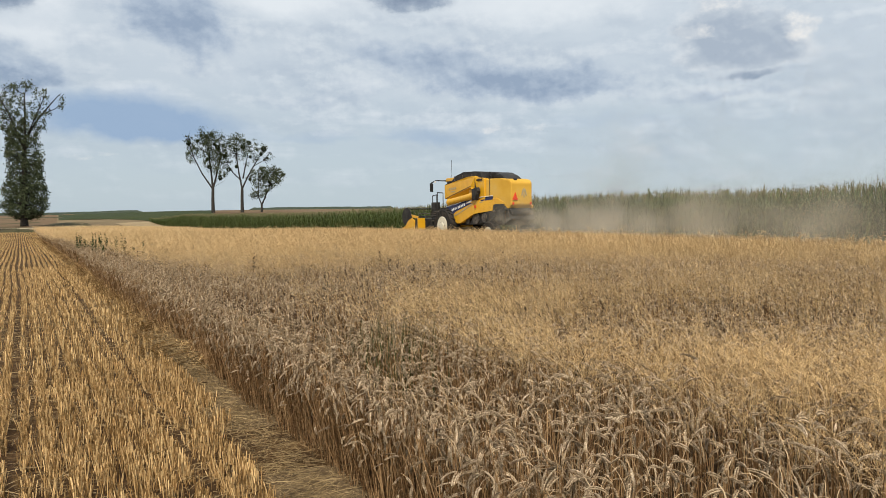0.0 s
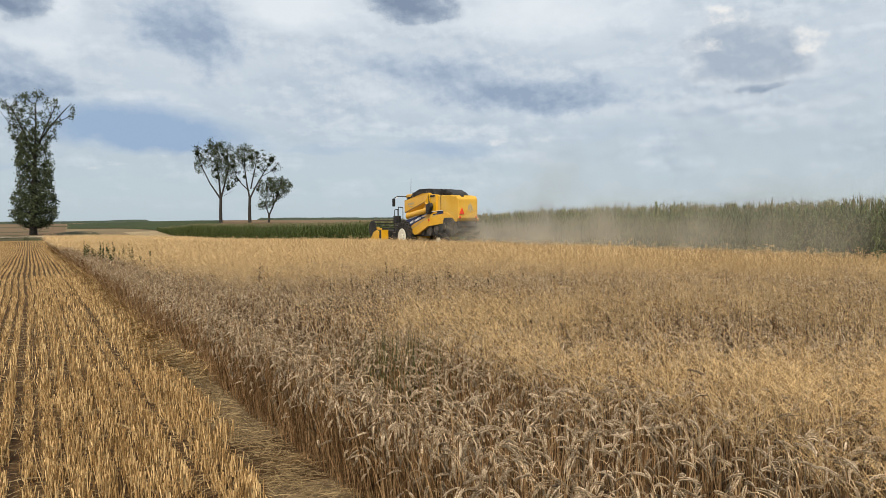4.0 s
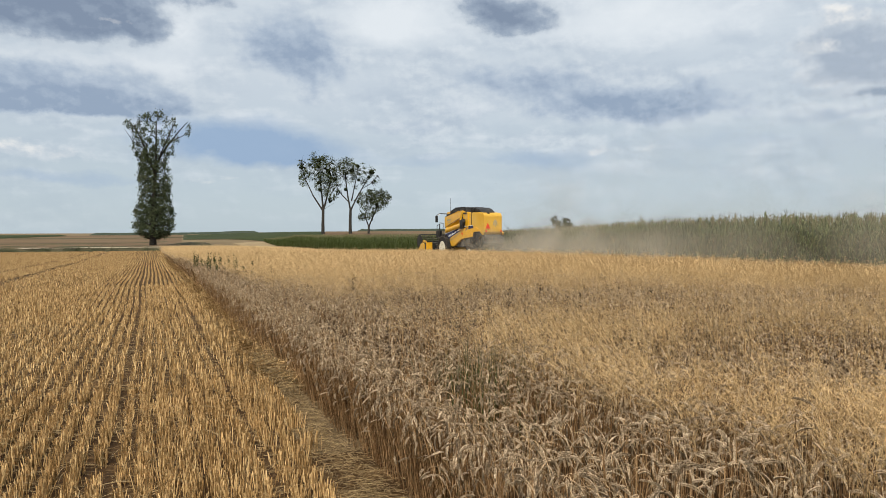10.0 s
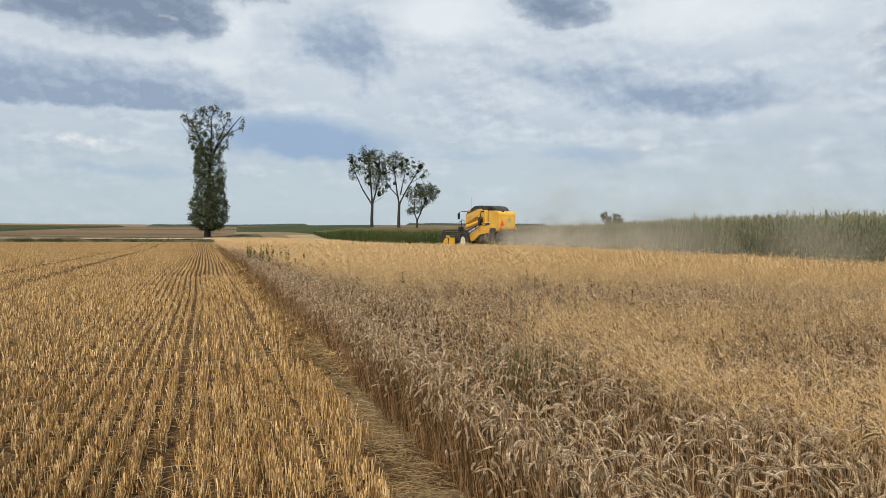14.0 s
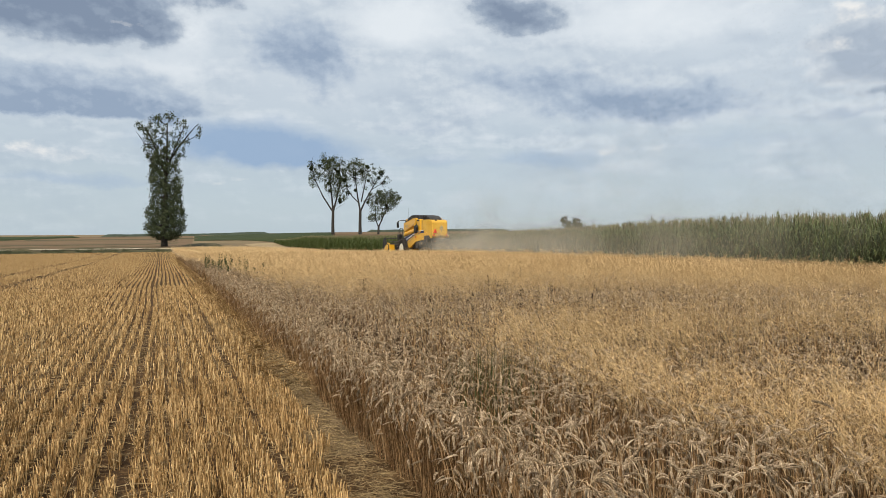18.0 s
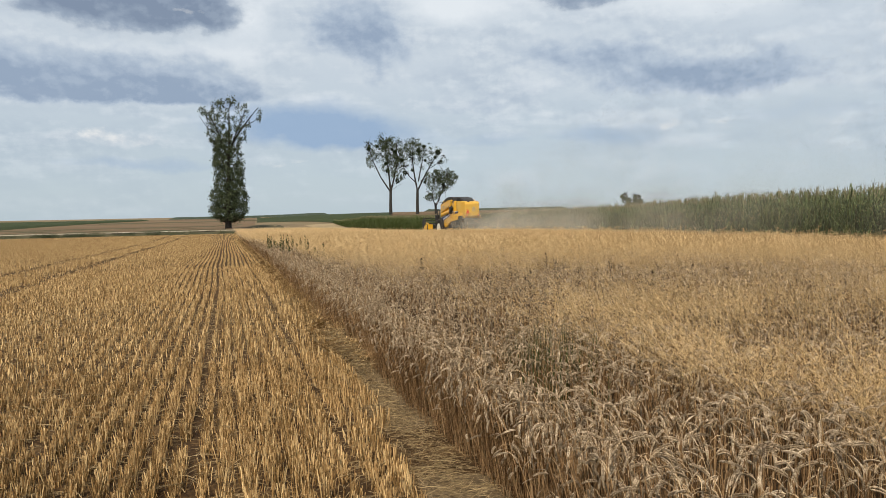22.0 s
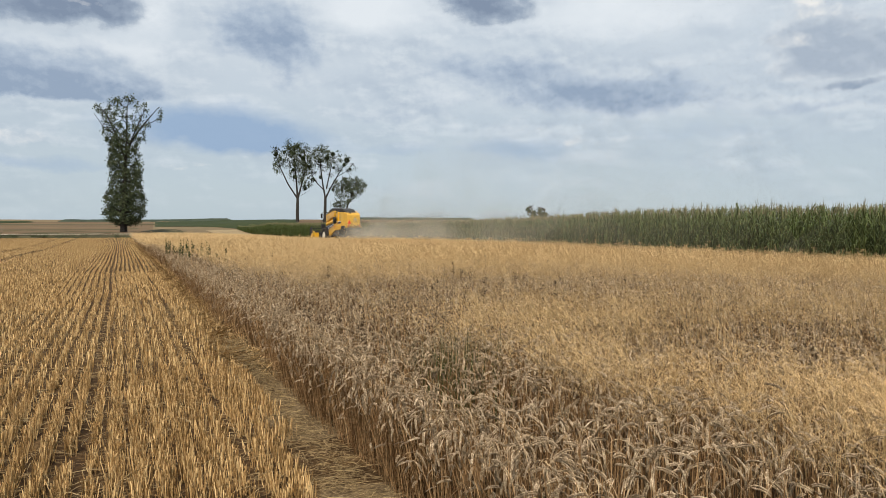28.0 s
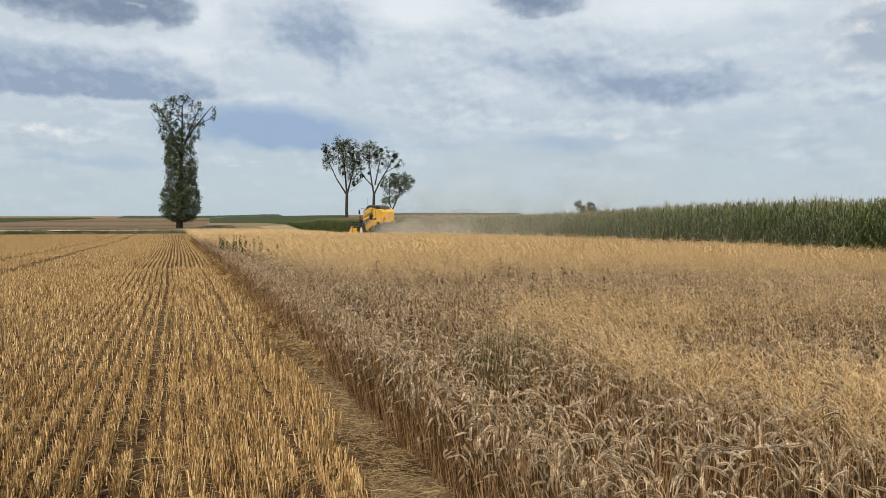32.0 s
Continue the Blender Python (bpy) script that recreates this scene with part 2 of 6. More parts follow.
M = dict(
    land=material("land", [(0.11, 0.082, 0.046), (0.16, 0.12, 0.068), (0.21, 0.16, 0.092)], 0.95, 0.35, coarse=0.5, coarse_scale=0.02),
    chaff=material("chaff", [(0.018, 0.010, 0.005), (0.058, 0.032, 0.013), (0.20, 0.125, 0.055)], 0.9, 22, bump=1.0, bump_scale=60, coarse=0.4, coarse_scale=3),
    stubble=material("stubble_straw", [(0.065, 0.036, 0.013), (0.33, 0.200, 0.078), (0.90, 0.66, 0.34)], 0.6, 3, island=0.82),
    litter=material("path_litter", [(0.05, 0.034, 0.019), (0.15, 0.105, 0.058), (0.36, 0.265, 0.15)], 0.9, 32, bump=1.0, bump_scale=70, coarse=0.35, coarse_scale=4),
    straw=material("loose_straw", [(0.06, 0.042, 0.022), (0.24, 0.170, 0.086), (0.60, 0.45, 0.24)], 0.6, 5, island=0.8),
    stem=material("wheat_stem", [(0.032, 0.016, 0.007), (0.168, 0.094, 0.041), (0.52, 0.345, 0.18)], 0.65, 3, island=0.75),
    neck=material("wheat_neck", [(0.13, 0.088, 0.045), (0.31, 0.217, 0.12), (0.60, 0.45, 0.28)], 0.6, 5, island=0.7),
    ear=material("wheat_ear", [(0.072, 0.051, 0.030), (0.345, 0.257, 0.163), (0.82, 0.66, 0.465)], 0.75, 9, island=0.35, through_light=0.03, spec=0.12),
    leaf=material("dry_leaf", [(0.06, 0.037, 0.018), (0.15, 0.097, 0.047), (0.30, 0.21, 0.11)], 0.8, 9, island=0.7, through_light=0.12),
    grass=material("ripe_grass", [(0.43, 0.285, 0.135), (0.62, 0.435, 0.218), (0.80, 0.585, 0.318)], 0.75, 2, island=0.4, through_light=0.22),
    # near-black brown: the shade deep between wheat stalks, painted as colour
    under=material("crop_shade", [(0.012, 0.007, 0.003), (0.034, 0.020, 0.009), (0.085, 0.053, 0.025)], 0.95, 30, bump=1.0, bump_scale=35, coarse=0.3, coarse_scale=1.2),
    weed=material("dark_weed", [(0.022, 0.014, 0.009), (0.05, 0.035, 0.02), (0.085, 0.065, 0.035)], 0.85, 8, island=0.6),
    herb=material("green_weed", [(0.022, 0.032, 0.010), (0.05, 0.064, 0.022), (0.10, 0.11, 0.048)], 0.8, 8, island=0.6, through_light=0.2),
    maize=material("maize_leaf", [(0.038, 0.058, 0.018), (0.085, 0.113, 0.036), (0.155, 0.185, 0.072)], 0.6, 1.2, island=0.65, through_light=0.2),
    tassel=material("maize_tassel", [(0.12, 0.115, 0.06), (0.20, 0.18, 0.10), (0.28, 0.245, 0.14)], 0.8, 3, island=0.6, through_light=0.2),
    bark=material("bark", [(0.018, 0.016, 0.014), (0.038, 0.034, 0.03), (0.07, 0.063, 0.055)], 0.95, 6, bump=1.0, bump_scale=12),
    foliage=material("foliage", [(0.020, 0.028, 0.013), (0.058, 0.074, 0.037), (0.165, 0.187, 0.102)], 0.7, 1.0, island=0.7, through_light=0.25),
    mistletoe=material("mistletoe", [(0.012, 0.018, 0.008), (0.03, 0.038, 0.016)], 0.8, 3, island=0.7),
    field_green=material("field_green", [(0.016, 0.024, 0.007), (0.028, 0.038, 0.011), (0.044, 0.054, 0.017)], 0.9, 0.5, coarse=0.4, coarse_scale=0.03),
    field_tan=material("field_tan", [(0.085, 0.054, 0.030), (0.125, 0.083, 0.046), (0.17, 0.12, 0.068)], 0.95, 0.12, coarse=0.6, coarse_scale=0.015),
    track=material("dusty_track", [(0.30, 0.25, 0.175), (0.38, 0.33, 0.24), (0.46, 0.41, 0.31)], 0.95, 0.6, coarse=0.5, coarse_scale=0.05),
    field_gold=material("field_gold", [(0.20, 0.15, 0.085), (0.26, 0.20, 0.115), (0.32, 0.25, 0.145)], 0.95, 0.5, coarse=0.5, coarse_scale=0.05),
    verge=material("verge", [(0.028, 0.030, 0.013), (0.065, 0.058, 0.028), (0.13, 0.10, 0.052)], 0.95, 1.2, coarse=0.5, coarse_scale=0.08),
    far_wood=material("far_wood", [(0.03, 0.042, 0.032), (0.055, 0.068, 0.048)], 0.95, 0.2),
    yellow=material("yellow_paint", [(0.52, 0.265, 0.008), (0.62, 0.325, 0.011), (0.66, 0.36, 0.02)], 0.35, 2.5, coarse=0.5, coarse_scale=0.9, spec=0.5, coat=0.4),
    dusty=material("dusty_yellow_paint", [(0.50, 0.27, 0.02), (0.57, 0.33, 0.04), (0.56, 0.36, 0.09)], 0.6, 2.0, coarse=0.6, coarse_scale=0.7, spec=0.4),
    black=material("black_plastic", [(0.012, 0.012, 0.013), (0.03, 0.029, 0.028), (0.055, 0.05, 0.044)], 0.55, 4, coarse=0.4, coarse_scale=1),
    rubber=material("rubber", [(0.012, 0.012, 0.012), (0.03, 0.027, 0.024), (0.06, 0.05, 0.04)], 0.9, 6, bump=0.4, bump_scale=20),
    rim=material("cream_rim", [(0.55, 0.50, 0.38), (0.70, 0.66, 0.54)], 0.5, 6),
    steel=material("dusty_steel", [(0.05, 0.045, 0.04), (0.12, 0.105, 0.09), (0.20, 0.175, 0.145)], 0.55, 7, metal=0.5),
    blue=material("blue_decal", [(0.025, 0.032, 0.075), (0.04, 0.048, 0.10)], 0.45, 5),
    white=material("white_decal", [(0.62, 0.62, 0.60), (0.74, 0.74, 0.72)], 0.5, 5),
    red=material("red_reflector", [(0.55, 0.045, 0.02), (0.68, 0.075, 0.03)], 0.4, 5),
    glass=material("cab_glass", [(0.02, 0.025, 0.03), (0.035, 0.04, 0.045)], 0.08, 2, spec=0.8),
    grey=material("grey_decal", [(0.33, 0.27, 0.15), (0.40, 0.33, 0.20)], 0.6, 5),
)


def dust_material():
    """Thin dust: mostly see-through, denser at the heart of each puff."""
    m = bpy.data.materials.new("dust")
    m.use_nodes = True
    t = Nodes(m.node_tree)
    bsdf = m.node_tree.nodes["Principled BSDF"]
    fade = t.add("ShaderNodeAttribute")
    fade.attribute_name = "fade"
    pos = t.add("ShaderNodeTexCoord").outputs["Object"]
    lump = t.range(t.noise(pos, 0.8, 4, 0.55), 0.3, 0.7, 0.55, 1.0)
    thick = t.math("MULTIPLY", t.math("POWER", fade.outputs["Fac"], 1.6), t.math("MULTIPLY", lump, 0.40))
    bsdf.inputs["Base Color"].default_value = (0.52, 0.475, 0.39, 1)
    bsdf.inputs["Roughness"].default_value = 1.0
    bsdf.inputs["Specular IOR Level"].default_value = 0.0
    soft = t.add("ShaderNodeBsdfTranslucent")
    soft.inputs[0].default_value = (0.52, 0.475, 0.39, 1)
    body = t.add("ShaderNodeMixShader")
    t.put(body.inputs[1], bsdf.outputs[0])
    t.put(body.inputs[2], soft.outputs[0])
    clear = t.add("ShaderNodeBsdfTransparent")
    out = t.add("ShaderNodeMixShader")
    t.put(out.inputs[0], thick)
    t.put(out.inputs[1], clear.outputs[0])
    t.put(out.inputs[2], body.outputs[0])
    t.put(m.node_tree.nodes["Material Output"].inputs[0], out.outputs[0])
    return m


M["dust"] = dust_material()


# ---- mesh helpers ----
def part(name, bm, mat, parent=None, label=""):
    """One mesh object from a bmesh, under a thing or a part."""
    me = bpy.data.meshes.new(name)
    bmesh.ops.recalc_face_normals(bm, faces=bm.faces)
    bm.to_mesh(me)
    bm.free()
    me.materials.append(M[mat])
    ob = new(name, me)
    ob.parent = parent
    if label:
        ob["label"] = label
    return ob


def thing(name, label, category, group="", kind="", at=None):
    ob = new(name)
    ob.empty_display_size = 0.2
    if at is not None:
        ob.matrix_basis = at
    return tagged(ob, label, category, group, kind)


def mesh_np(name, verts, tris, mats, index=None, smooth=False):
    """One mesh object from arrays of places and triangles."""
    me = bpy.data.meshes.new(name)
    verts, tris = np.asarray(verts, np.float32), np.asarray(tris, np.int32)
    me.vertices.add(len(verts))
    me.vertices.foreach_set("co", verts.ravel())
    me.loops.add(tris.size)
    me.loops.foreach_set("vertex_index", tris.ravel())
    me.polygons.add(len(tris))
    me.polygons.foreach_set("loop_start", np.arange(0, tris.size, 3, dtype=np.int32))
    me.polygons.foreach_set("loop_total", np.full(len(tris), 3, np.int32))
    for m in mats:
        me.materials.append(M[m])
    if index is not None:
        me.polygons.foreach_set("material_index", np.asarray(index, np.int32))
    me.update(calc_edges=True)
    me.validate()
    return new(name, me)


class Shape:
    """A small template of triangles with a material each."""

    def __init__(self):
        self.v, self.f, self.m = [], [], []

    def ribbon(self, pts, widths, side, mat):
        side = Vector(side)
        base = len(self.v)
        for p, w in zip(pts, widths):
            p = Vector(p)
            if w <= 1e-6:
                self.v.append(tuple(p))
                self.v.append(tuple(p))
            else:
                self.v += [tuple(p - side * w / 2), tuple(p + side * w / 2)]
        for i in range(len(pts) - 1):
            a = base + 2 * i
            if widths[i + 1] > 1e-6:
                self.f += [(a, a + 1, a + 3), (a, a + 3, a + 2)]
                self.m += [mat, mat]
            else:
                self.f.append((a, a + 1, a + 2))
                self.m.append(mat)

    def spike(self, a, b, r, mat, sides=3):
        """A slim double cone from a to b, thickest a third of the way."""
        a, b = Vector(a), Vector(b)
        d = (b - a).normalized()
        u = d.cross(Vector((0.3, 0.5, 0.81))).normalized()
        w = d.cross(u)
        mid = a.lerp(b, 0.38)
        n = len(self.v)
        self.v += [tuple(a), tuple(b)] + [tuple(mid + (u * math.cos(k) + w * math.sin(k)) * r) for k in [6.2832 * i / sides for i in range(sides)]]
        for i in range(sides):
            p, q = n + 2 + i, n + 2 + (i + 1) % sides
            self.f += [(n, q, p), (n + 1, p, q)]
            self.m += [mat, mat]

    def tube(self, pts, radii, mat, sides=3):
        n0 = len(self.v)
        for i, (p, r) in enumerate(zip(pts, radii)):
            d = (Vector(pts[min(i + 1, len(pts) - 1)]) - Vector(pts[max(i - 1, 0)])).normalized()
            u = d.cross(Vector((0.31, 0.91, 0.27))).normalized()
            w = d.cross(u)
            self.v += [tuple(Vector(p) + (u * math.cos(k) + w * math.sin(k)) * r) for k in [6.2832 * j / sides for j in range(sides)]]
        for i in range(len(pts) - 1):
            for j in range(sides):
                a, b = n0 + i * sides + j, n0 + i * sides + (j + 1) % sides
                self.f += [(a, b, b + sides), (a, b + sides, a + sides)]
                self.m += [mat, mat]


class Crowd:
    """Many copies of templates, baked into the arrays of one mesh."""

    def __init__(self):
        self.v, self.f, self.m, self.n = [], [], [], 0

    def scatter(self, shapes, places, turn, scale, lean=None, tall=None, rng=None):
        rng = rng or np.random.default_rng(5)
        pick = rng.integers(0, len(shapes), len(places))
        tall = scale if tall is None else tall
        for k, s in enumerate(shapes):
            sel = np.nonzero(pick == k)[0]
            if not len(sel):
                continue
            v = np.array(s.v, np.float32)
            f, m = np.array(s.f, np.int32), np.array(s.m, np.int32)
            c, sn = np.cos(turn[sel])[:, None], np.sin(turn[sel])[:, None]
            x = (v[None, :, 0] * c - v[None, :, 1] * sn) * scale[sel][:, None]
            y = (v[None, :, 0] * sn + v[None, :, 1] * c) * scale[sel][:, None]
            z = v[None, :, 2] * tall[sel][:, None]
            if lean is not None:
                x = x + lean[sel, 0][:, None] * z
                y = y + lean[sel, 1][:, None] * z
            out = np.stack([x, y, z], -1) + places[sel][:, None, :]
            self.v.append(out.reshape(-1, 3))
            self.f.append((f[None] + (self.n + np.arange(len(sel)) * len(v))[:, None, None]).reshape(-1, 3))
            self.m.append(np.tile(m, len(sel)))
            self.n += len(sel) * len(v)

    def build(self, name, mats):
        return mesh_np(name, np.concatenate(self.v), np.concatenate(self.f), mats, np.concatenate(self.m))


def hash2(ix, iy, seed):
    h = np.sin(ix * 127.1 + iy * 311.7 + seed * 74.7) * 43758.5453
    return h - np.floor(h)


def field_noise(x, y, size, seed=0):
    """Smooth noise from 0 to 1 over the ground, in lumps of that size."""
    x, y = np.asarray(x, float) / size, np.asarray(y, float) / size
    ix, iy = np.floor(x), np.floor(y)
    fx, fy = x - ix, y - iy
    fx, fy = fx * fx * (3 - 2 * fx), fy * fy * (3 - 2 * fy)
    a, b = hash2(ix, iy, seed), hash2(ix + 1, iy, seed)
    c, d = hash2(ix, iy + 1, seed), hash2(ix + 1, iy + 1, seed)
    return (a * (1 - fx) + b * fx) * (1 - fy) + (c * (1 - fx) + d * fx) * fy


def smooth(v, a, b):
    t = np.clip((np.asarray(v, float) - a) / (b - a), 0, 1)
    return t * t * (3 - 2 * t)


# ---- the land ----
EDGE = 1.70          # near edge of the standing crop
FAR_EDGE = 17.6      # its far edge, beside the machine
STRIP_END = 92.0     # where the standing crop ends
STUBBLE_END = 104.0
MAIZE = 24.2         # near edge of the maize
MAIZE_END = 164.0


def terrain(x, y):
    """Height of the ground."""
    x, y = np.asarray(x, float), np.asarray(y, float)
    r = np.hypot(x, y)
    dip = -0.62 * smooth(y, 8, 85) - 0.28 * smooth(y, 34, 72) * smooth(x, 8, 18) - 0.15 * smooth(y, 80, 150) * smooth(x, 8, 24)
    az = np.degrees(np.arctan2(x, np.maximum(y, 1e-6)))
    right = smooth(az, -4, 26)
    rise = smooth(r, 140, 205) * 2.7 * smooth(az, -2, 12) + smooth(r, 170, 700) * (0.7 + 0.9 * right) + smooth(r, 700, 3000) * 4.0
    low = field_noise(x, y, 160, 3) * smooth(r, 150, 500) * 0.6
    return dip + rise + low


def graded(lo, hi, near, far, centre=0.0):
    """Grid lines from lo to hi that lie close together at the centre."""
    out = [centre]
    step, p = near, centre
    while p < hi:
        step = min(far, near + abs(p - centre) * 0.06)
        p = min(hi, p + step)
        out.append(p)
    p = centre
    while p > lo:
        step = min(far, near + abs(p - centre) * 0.06)
        p = max(lo, p - step)
        out.insert(0, p)
    return np.array(out)


def sheet(name, xs, ys, lift, mat, rough=0.0, seed=1, skirt=0.0):
    """A piece of ground draped over the land."""
    X, Y = np.meshgrid(xs, ys)
    Z = terrain(X, Y) + lift
    if rough:
        Z = Z + (field_noise(X, Y, 0.35, seed) - 0.5) * rough + (field_noise(X, Y, 1.3, seed + 7) - 0.5) * rough
    if skirt:
        Z[0, :] -= skirt
        Z[-1, :] -= skirt
        Z[:, 0] -= skirt
        Z[:, -1] -= skirt
    V = np.stack([X, Y, Z], -1).reshape(-1, 3)
    nx, ny = len(xs), len(ys)
    i = (np.arange(ny - 1)[:, None] * nx + np.arange(nx - 1)[None]).ravel()
    F = np.concatenate([np.stack([i, i + 1, i + nx + 1], 1), np.stack([i, i + nx + 1, i + nx], 1)])
    ob = mesh_np(name, V, F, [mat])
    ob.data.polygons.foreach_set("use_smooth", np.ones(len(F), bool))
    return ob


def polar_field(name, az0, az1, r0, r1, lift, mat, label, category, r0_end=None):
    """A far field between two bearings and two distances, draped over the land; its near edge may run aslant to r0_end."""
    az = np.radians(np.linspace(az0, az1, 28))
    rr = np.geomspace(r0, r1, 26)
    A, R = np.meshgrid(az, rr)
    if r0_end:
        f = np.linspace(0, 1, 28)[None, :]
        near = r0 * (r0_end / r0) ** f
        R = near * (r1 / near) ** np.linspace(0, 1, 26)[:, None]
    X, Y = R * np.sin(A), R * np.cos(A)
    Z = terrain(X, Y) + lift + (field_noise(X, Y, 9, 4) - 0.5) * lift * 0.5
    Z[0], Z[-1], Z[:, 0], Z[:, -1] = Z[0] - lift, Z[-1] - lift, Z[:, 0] - lift, Z[:, -1] - lift
    V = np.stack([X, Y, Z], -1).reshape(-1, 3)
    nx, ny = len(az), len(rr)
    i = (np.arange(ny - 1)[:, None] * nx + np.arange(nx - 1)[None]).ravel()
    F = np.concatenate([np.stack([i, i + nx + 1, i + 1], 1), np.stack([i, i + nx, i + nx + 1], 1)])
    return tagged(mesh_np(name, V, F, [mat]), label, category, kind="structure")


def build_land():
    tagged(sheet("ground", graded(-4200, 4200, 1.5, 260), graded(-1500, 4400, 1.5, 260), -0.06, "land"),
           "gently rolling dry farmland reaching the horizon", "ground", kind="structure")
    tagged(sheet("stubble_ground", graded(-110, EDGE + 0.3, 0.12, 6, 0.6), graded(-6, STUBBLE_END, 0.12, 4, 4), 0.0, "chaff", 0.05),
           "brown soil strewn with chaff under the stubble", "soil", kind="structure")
    tagged(sheet("crop_edge_path", np.linspace(EDGE - 0.48, EDGE + 0.12, 9), graded(-5, 14.0, 0.12, 0.5, 4), 0.004, "litter", 0.02, skirt=0.03),
           "bare strip of grey-brown litter beside the crop", "path", kind="structure")
    tagged(sheet("cut_ground", graded(FAR_EDGE - 0.3, MAIZE + 0.5, 0.7, 2, 20), graded(-30, MAIZE_END, 1.5, 5, 20), 0.13, "field_gold", 0.06),
           "freshly cut straw-covered strip beside the maize", "stubble", kind="structure")
    tagged(sheet("verge", graded(-160, 12, 2, 8), graded(STUBBLE_END + 0.5, 172, 2, 6, 120), 0.02, "verge", 0.3),
           "dry grassy verge along a farm track", "verge", kind="structure")
    tagged(sheet("farm_track", graded(-160, 24, 3, 8), np.linspace(126, 133, 6), 0.12, "track"),
           "pale dusty farm track behind the field", "track", kind="structure")
    polar_field("far_field_green", -18.5, -5.4, 142, 640, 0.8, "field_green", "dark green crop on a low far rise", "field", 560)
    polar_field("far_field_tan", -40, 2.3, 140, 700, 0.1, "field_tan", "bare tan ploughed field on a far slope", "field")
    polar_field("far_field_green_strip", 2.4, 13.0, 215, 620, 0.12, "field_green", "dark green crop strip behind the lone tree", "field", 142)
    polar_field("far_field_stubble", 11.8, 30, 192, 760, 0.06, "field_tan", "pale harvested field on the skyline", "field")
    polar_field("far_field_fallow", -9, 2.8, 330, 380, 0.2, "verge", "brown fallow strip on the far slope", "field")
    polar_field("far_field_fallow", -40, 2.0, 182, 196, 0.14, "verge", "dark unploughed strip behind the track", "field")
    polar_field("far_ridge_crop", 15.5, 27, 780, 900, 2.6, "far_wood", "dark crop line on the far ridge", "field")
    polar_field("far_ridge_hedge", -4, 8, 820, 900, 2.2, "far_wood", "dark hedge line on the far ridge", "field")


build_land()


# ---- standing wheat ----
def wheat_shape(r, level):
    """One stalk of wheat, about 0.72 m tall: 0 stem, 1 ear, 2 leaf."""
    s = Shape()
    h = 0.655
    bow = r.uniform(0.005, 0.05)
    side = Vector((r.uniform(-1, 1), r.uniform(-1, 1), 0)).normalized()
    # the neck bends over and the ear goes on in one round arch
    ang, nod = 0.1, r.choice([r.uniform(0.8, 1.5), r.uniform(1.4, 2.1), r.uniform(1.9, 2.5), r.uniform(2.1, 2.7)])
    curl = min(3.1 - nod, r.uniform(0.5, 1.2))
    p = Vector((bow, 0, h))
    neck_len = r.uniform(0.07, 0.12)
    bends = {0: 4, 1: 3, 2: 1}[level]
    neck = [p.copy()]
    for k in range(bends):
        ang += (nod - 0.1) / bends
        p = p + Vector((math.sin(ang), 0, math.cos(ang))) * neck_len / bends
        neck.append(p.copy())
    low = [Vector((0, 0, 0.0)), Vector((bow * 0.4, 0, h * 0.5)), Vector((bow, 0, h))]
    w = {0: 0.0030, 1: 0.0042, 2: 0.0075}[level]
    s.ribbon(low, [w * 1.2, w * 1.1, w], side, 0)
    if level == 0:
        s.ribbon(low, [w * 1.2, w * 1.1, w], Vector((-side.y, side.x, 0)), 0)
    s.ribbon(neck, [w] * len(neck), Vector((0, 1, 0)) if level else Vector((0.5, 0.8, 0.3)), 3)
    length = r.uniform(0.066, 0.09)
    girth = r.uniform(0.88, 1.15)
    if level == 0:
        # plump kernels in two ranks, stepped like a plait
        steps = 9
        turn = r.uniform(0, 3.14)
        for k in range(steps):
            ang += curl / steps
            along = Vector((math.sin(ang), 0, math.cos(ang)))
            across = Vector((math.cos(ang), 0, -math.sin(ang)))
            out = across * math.cos(turn) + Vector((0, 1, 0)) * math.sin(turn)
            fat = girth * (1.0 - 0.38 * (k / steps) ** 2) * (0.75 if k == 0 else 1)
            for q, lift in ((1, 0.0), (-1, 0.0045)):
                base = p + along * lift + out * q * 0.0018 * fat
                s.spike(base, base + along * 0.0150 + out * q * 0.0054 * fat, 0.0046 * fat, 1, 3)
            p = p + along * length / steps
    else:
        pieces = 3 if level == 1 else 2
        for k in range(pieces):
            ang += curl / pieces * (0.5 if k == 0 else 1)
            along = Vector((math.sin(ang), 0, math.cos(ang)))
            s.spike(p, p + along * length * 1.25 / pieces, (0.0068 if level == 1 else 0.0080) * girth, 1)
            p = p + along * length / pieces
    # dry leaf
    if level < 2 and r.random() < 0.22:
        z0 = r.uniform(0.2, 0.5)
        b = r.uniform(0, 6.28)
        dr = Vector((math.cos(b), math.sin(b), 0))
        l = r.uniform(0.08, 0.16)
        s.ribbon([Vector((0, 0, z0)), Vector((0, 0, z0 + 0.05)) + dr * l * 0.5, Vector((0, 0, z0 - 0.02)) + dr * l], [0.003, 0.006 if level == 0 else 0.008, 0.0], Vector((-dr.y, dr.x, 0)), 2)
    return s


def points_in(density, r0, r1, a0, a1, keep, r, origin=(0.15, 0.1)):
    """Scattered places between two distances and two bearings from the standpoint."""
    n = int(density * (r1 * r1 - r0 * r0) / 2 * math.radians(a1 - a0))
    rad = np.sqrt(r.uniform(r0 * r0, r1 * r1, n))
    az = np.radians(r.uniform(a0, a1, n))
    x, y = origin[0] + rad * np.sin(az), origin[1] + rad * np.cos(az)
    ok = keep(x, y)
    return x[ok], y[ok]


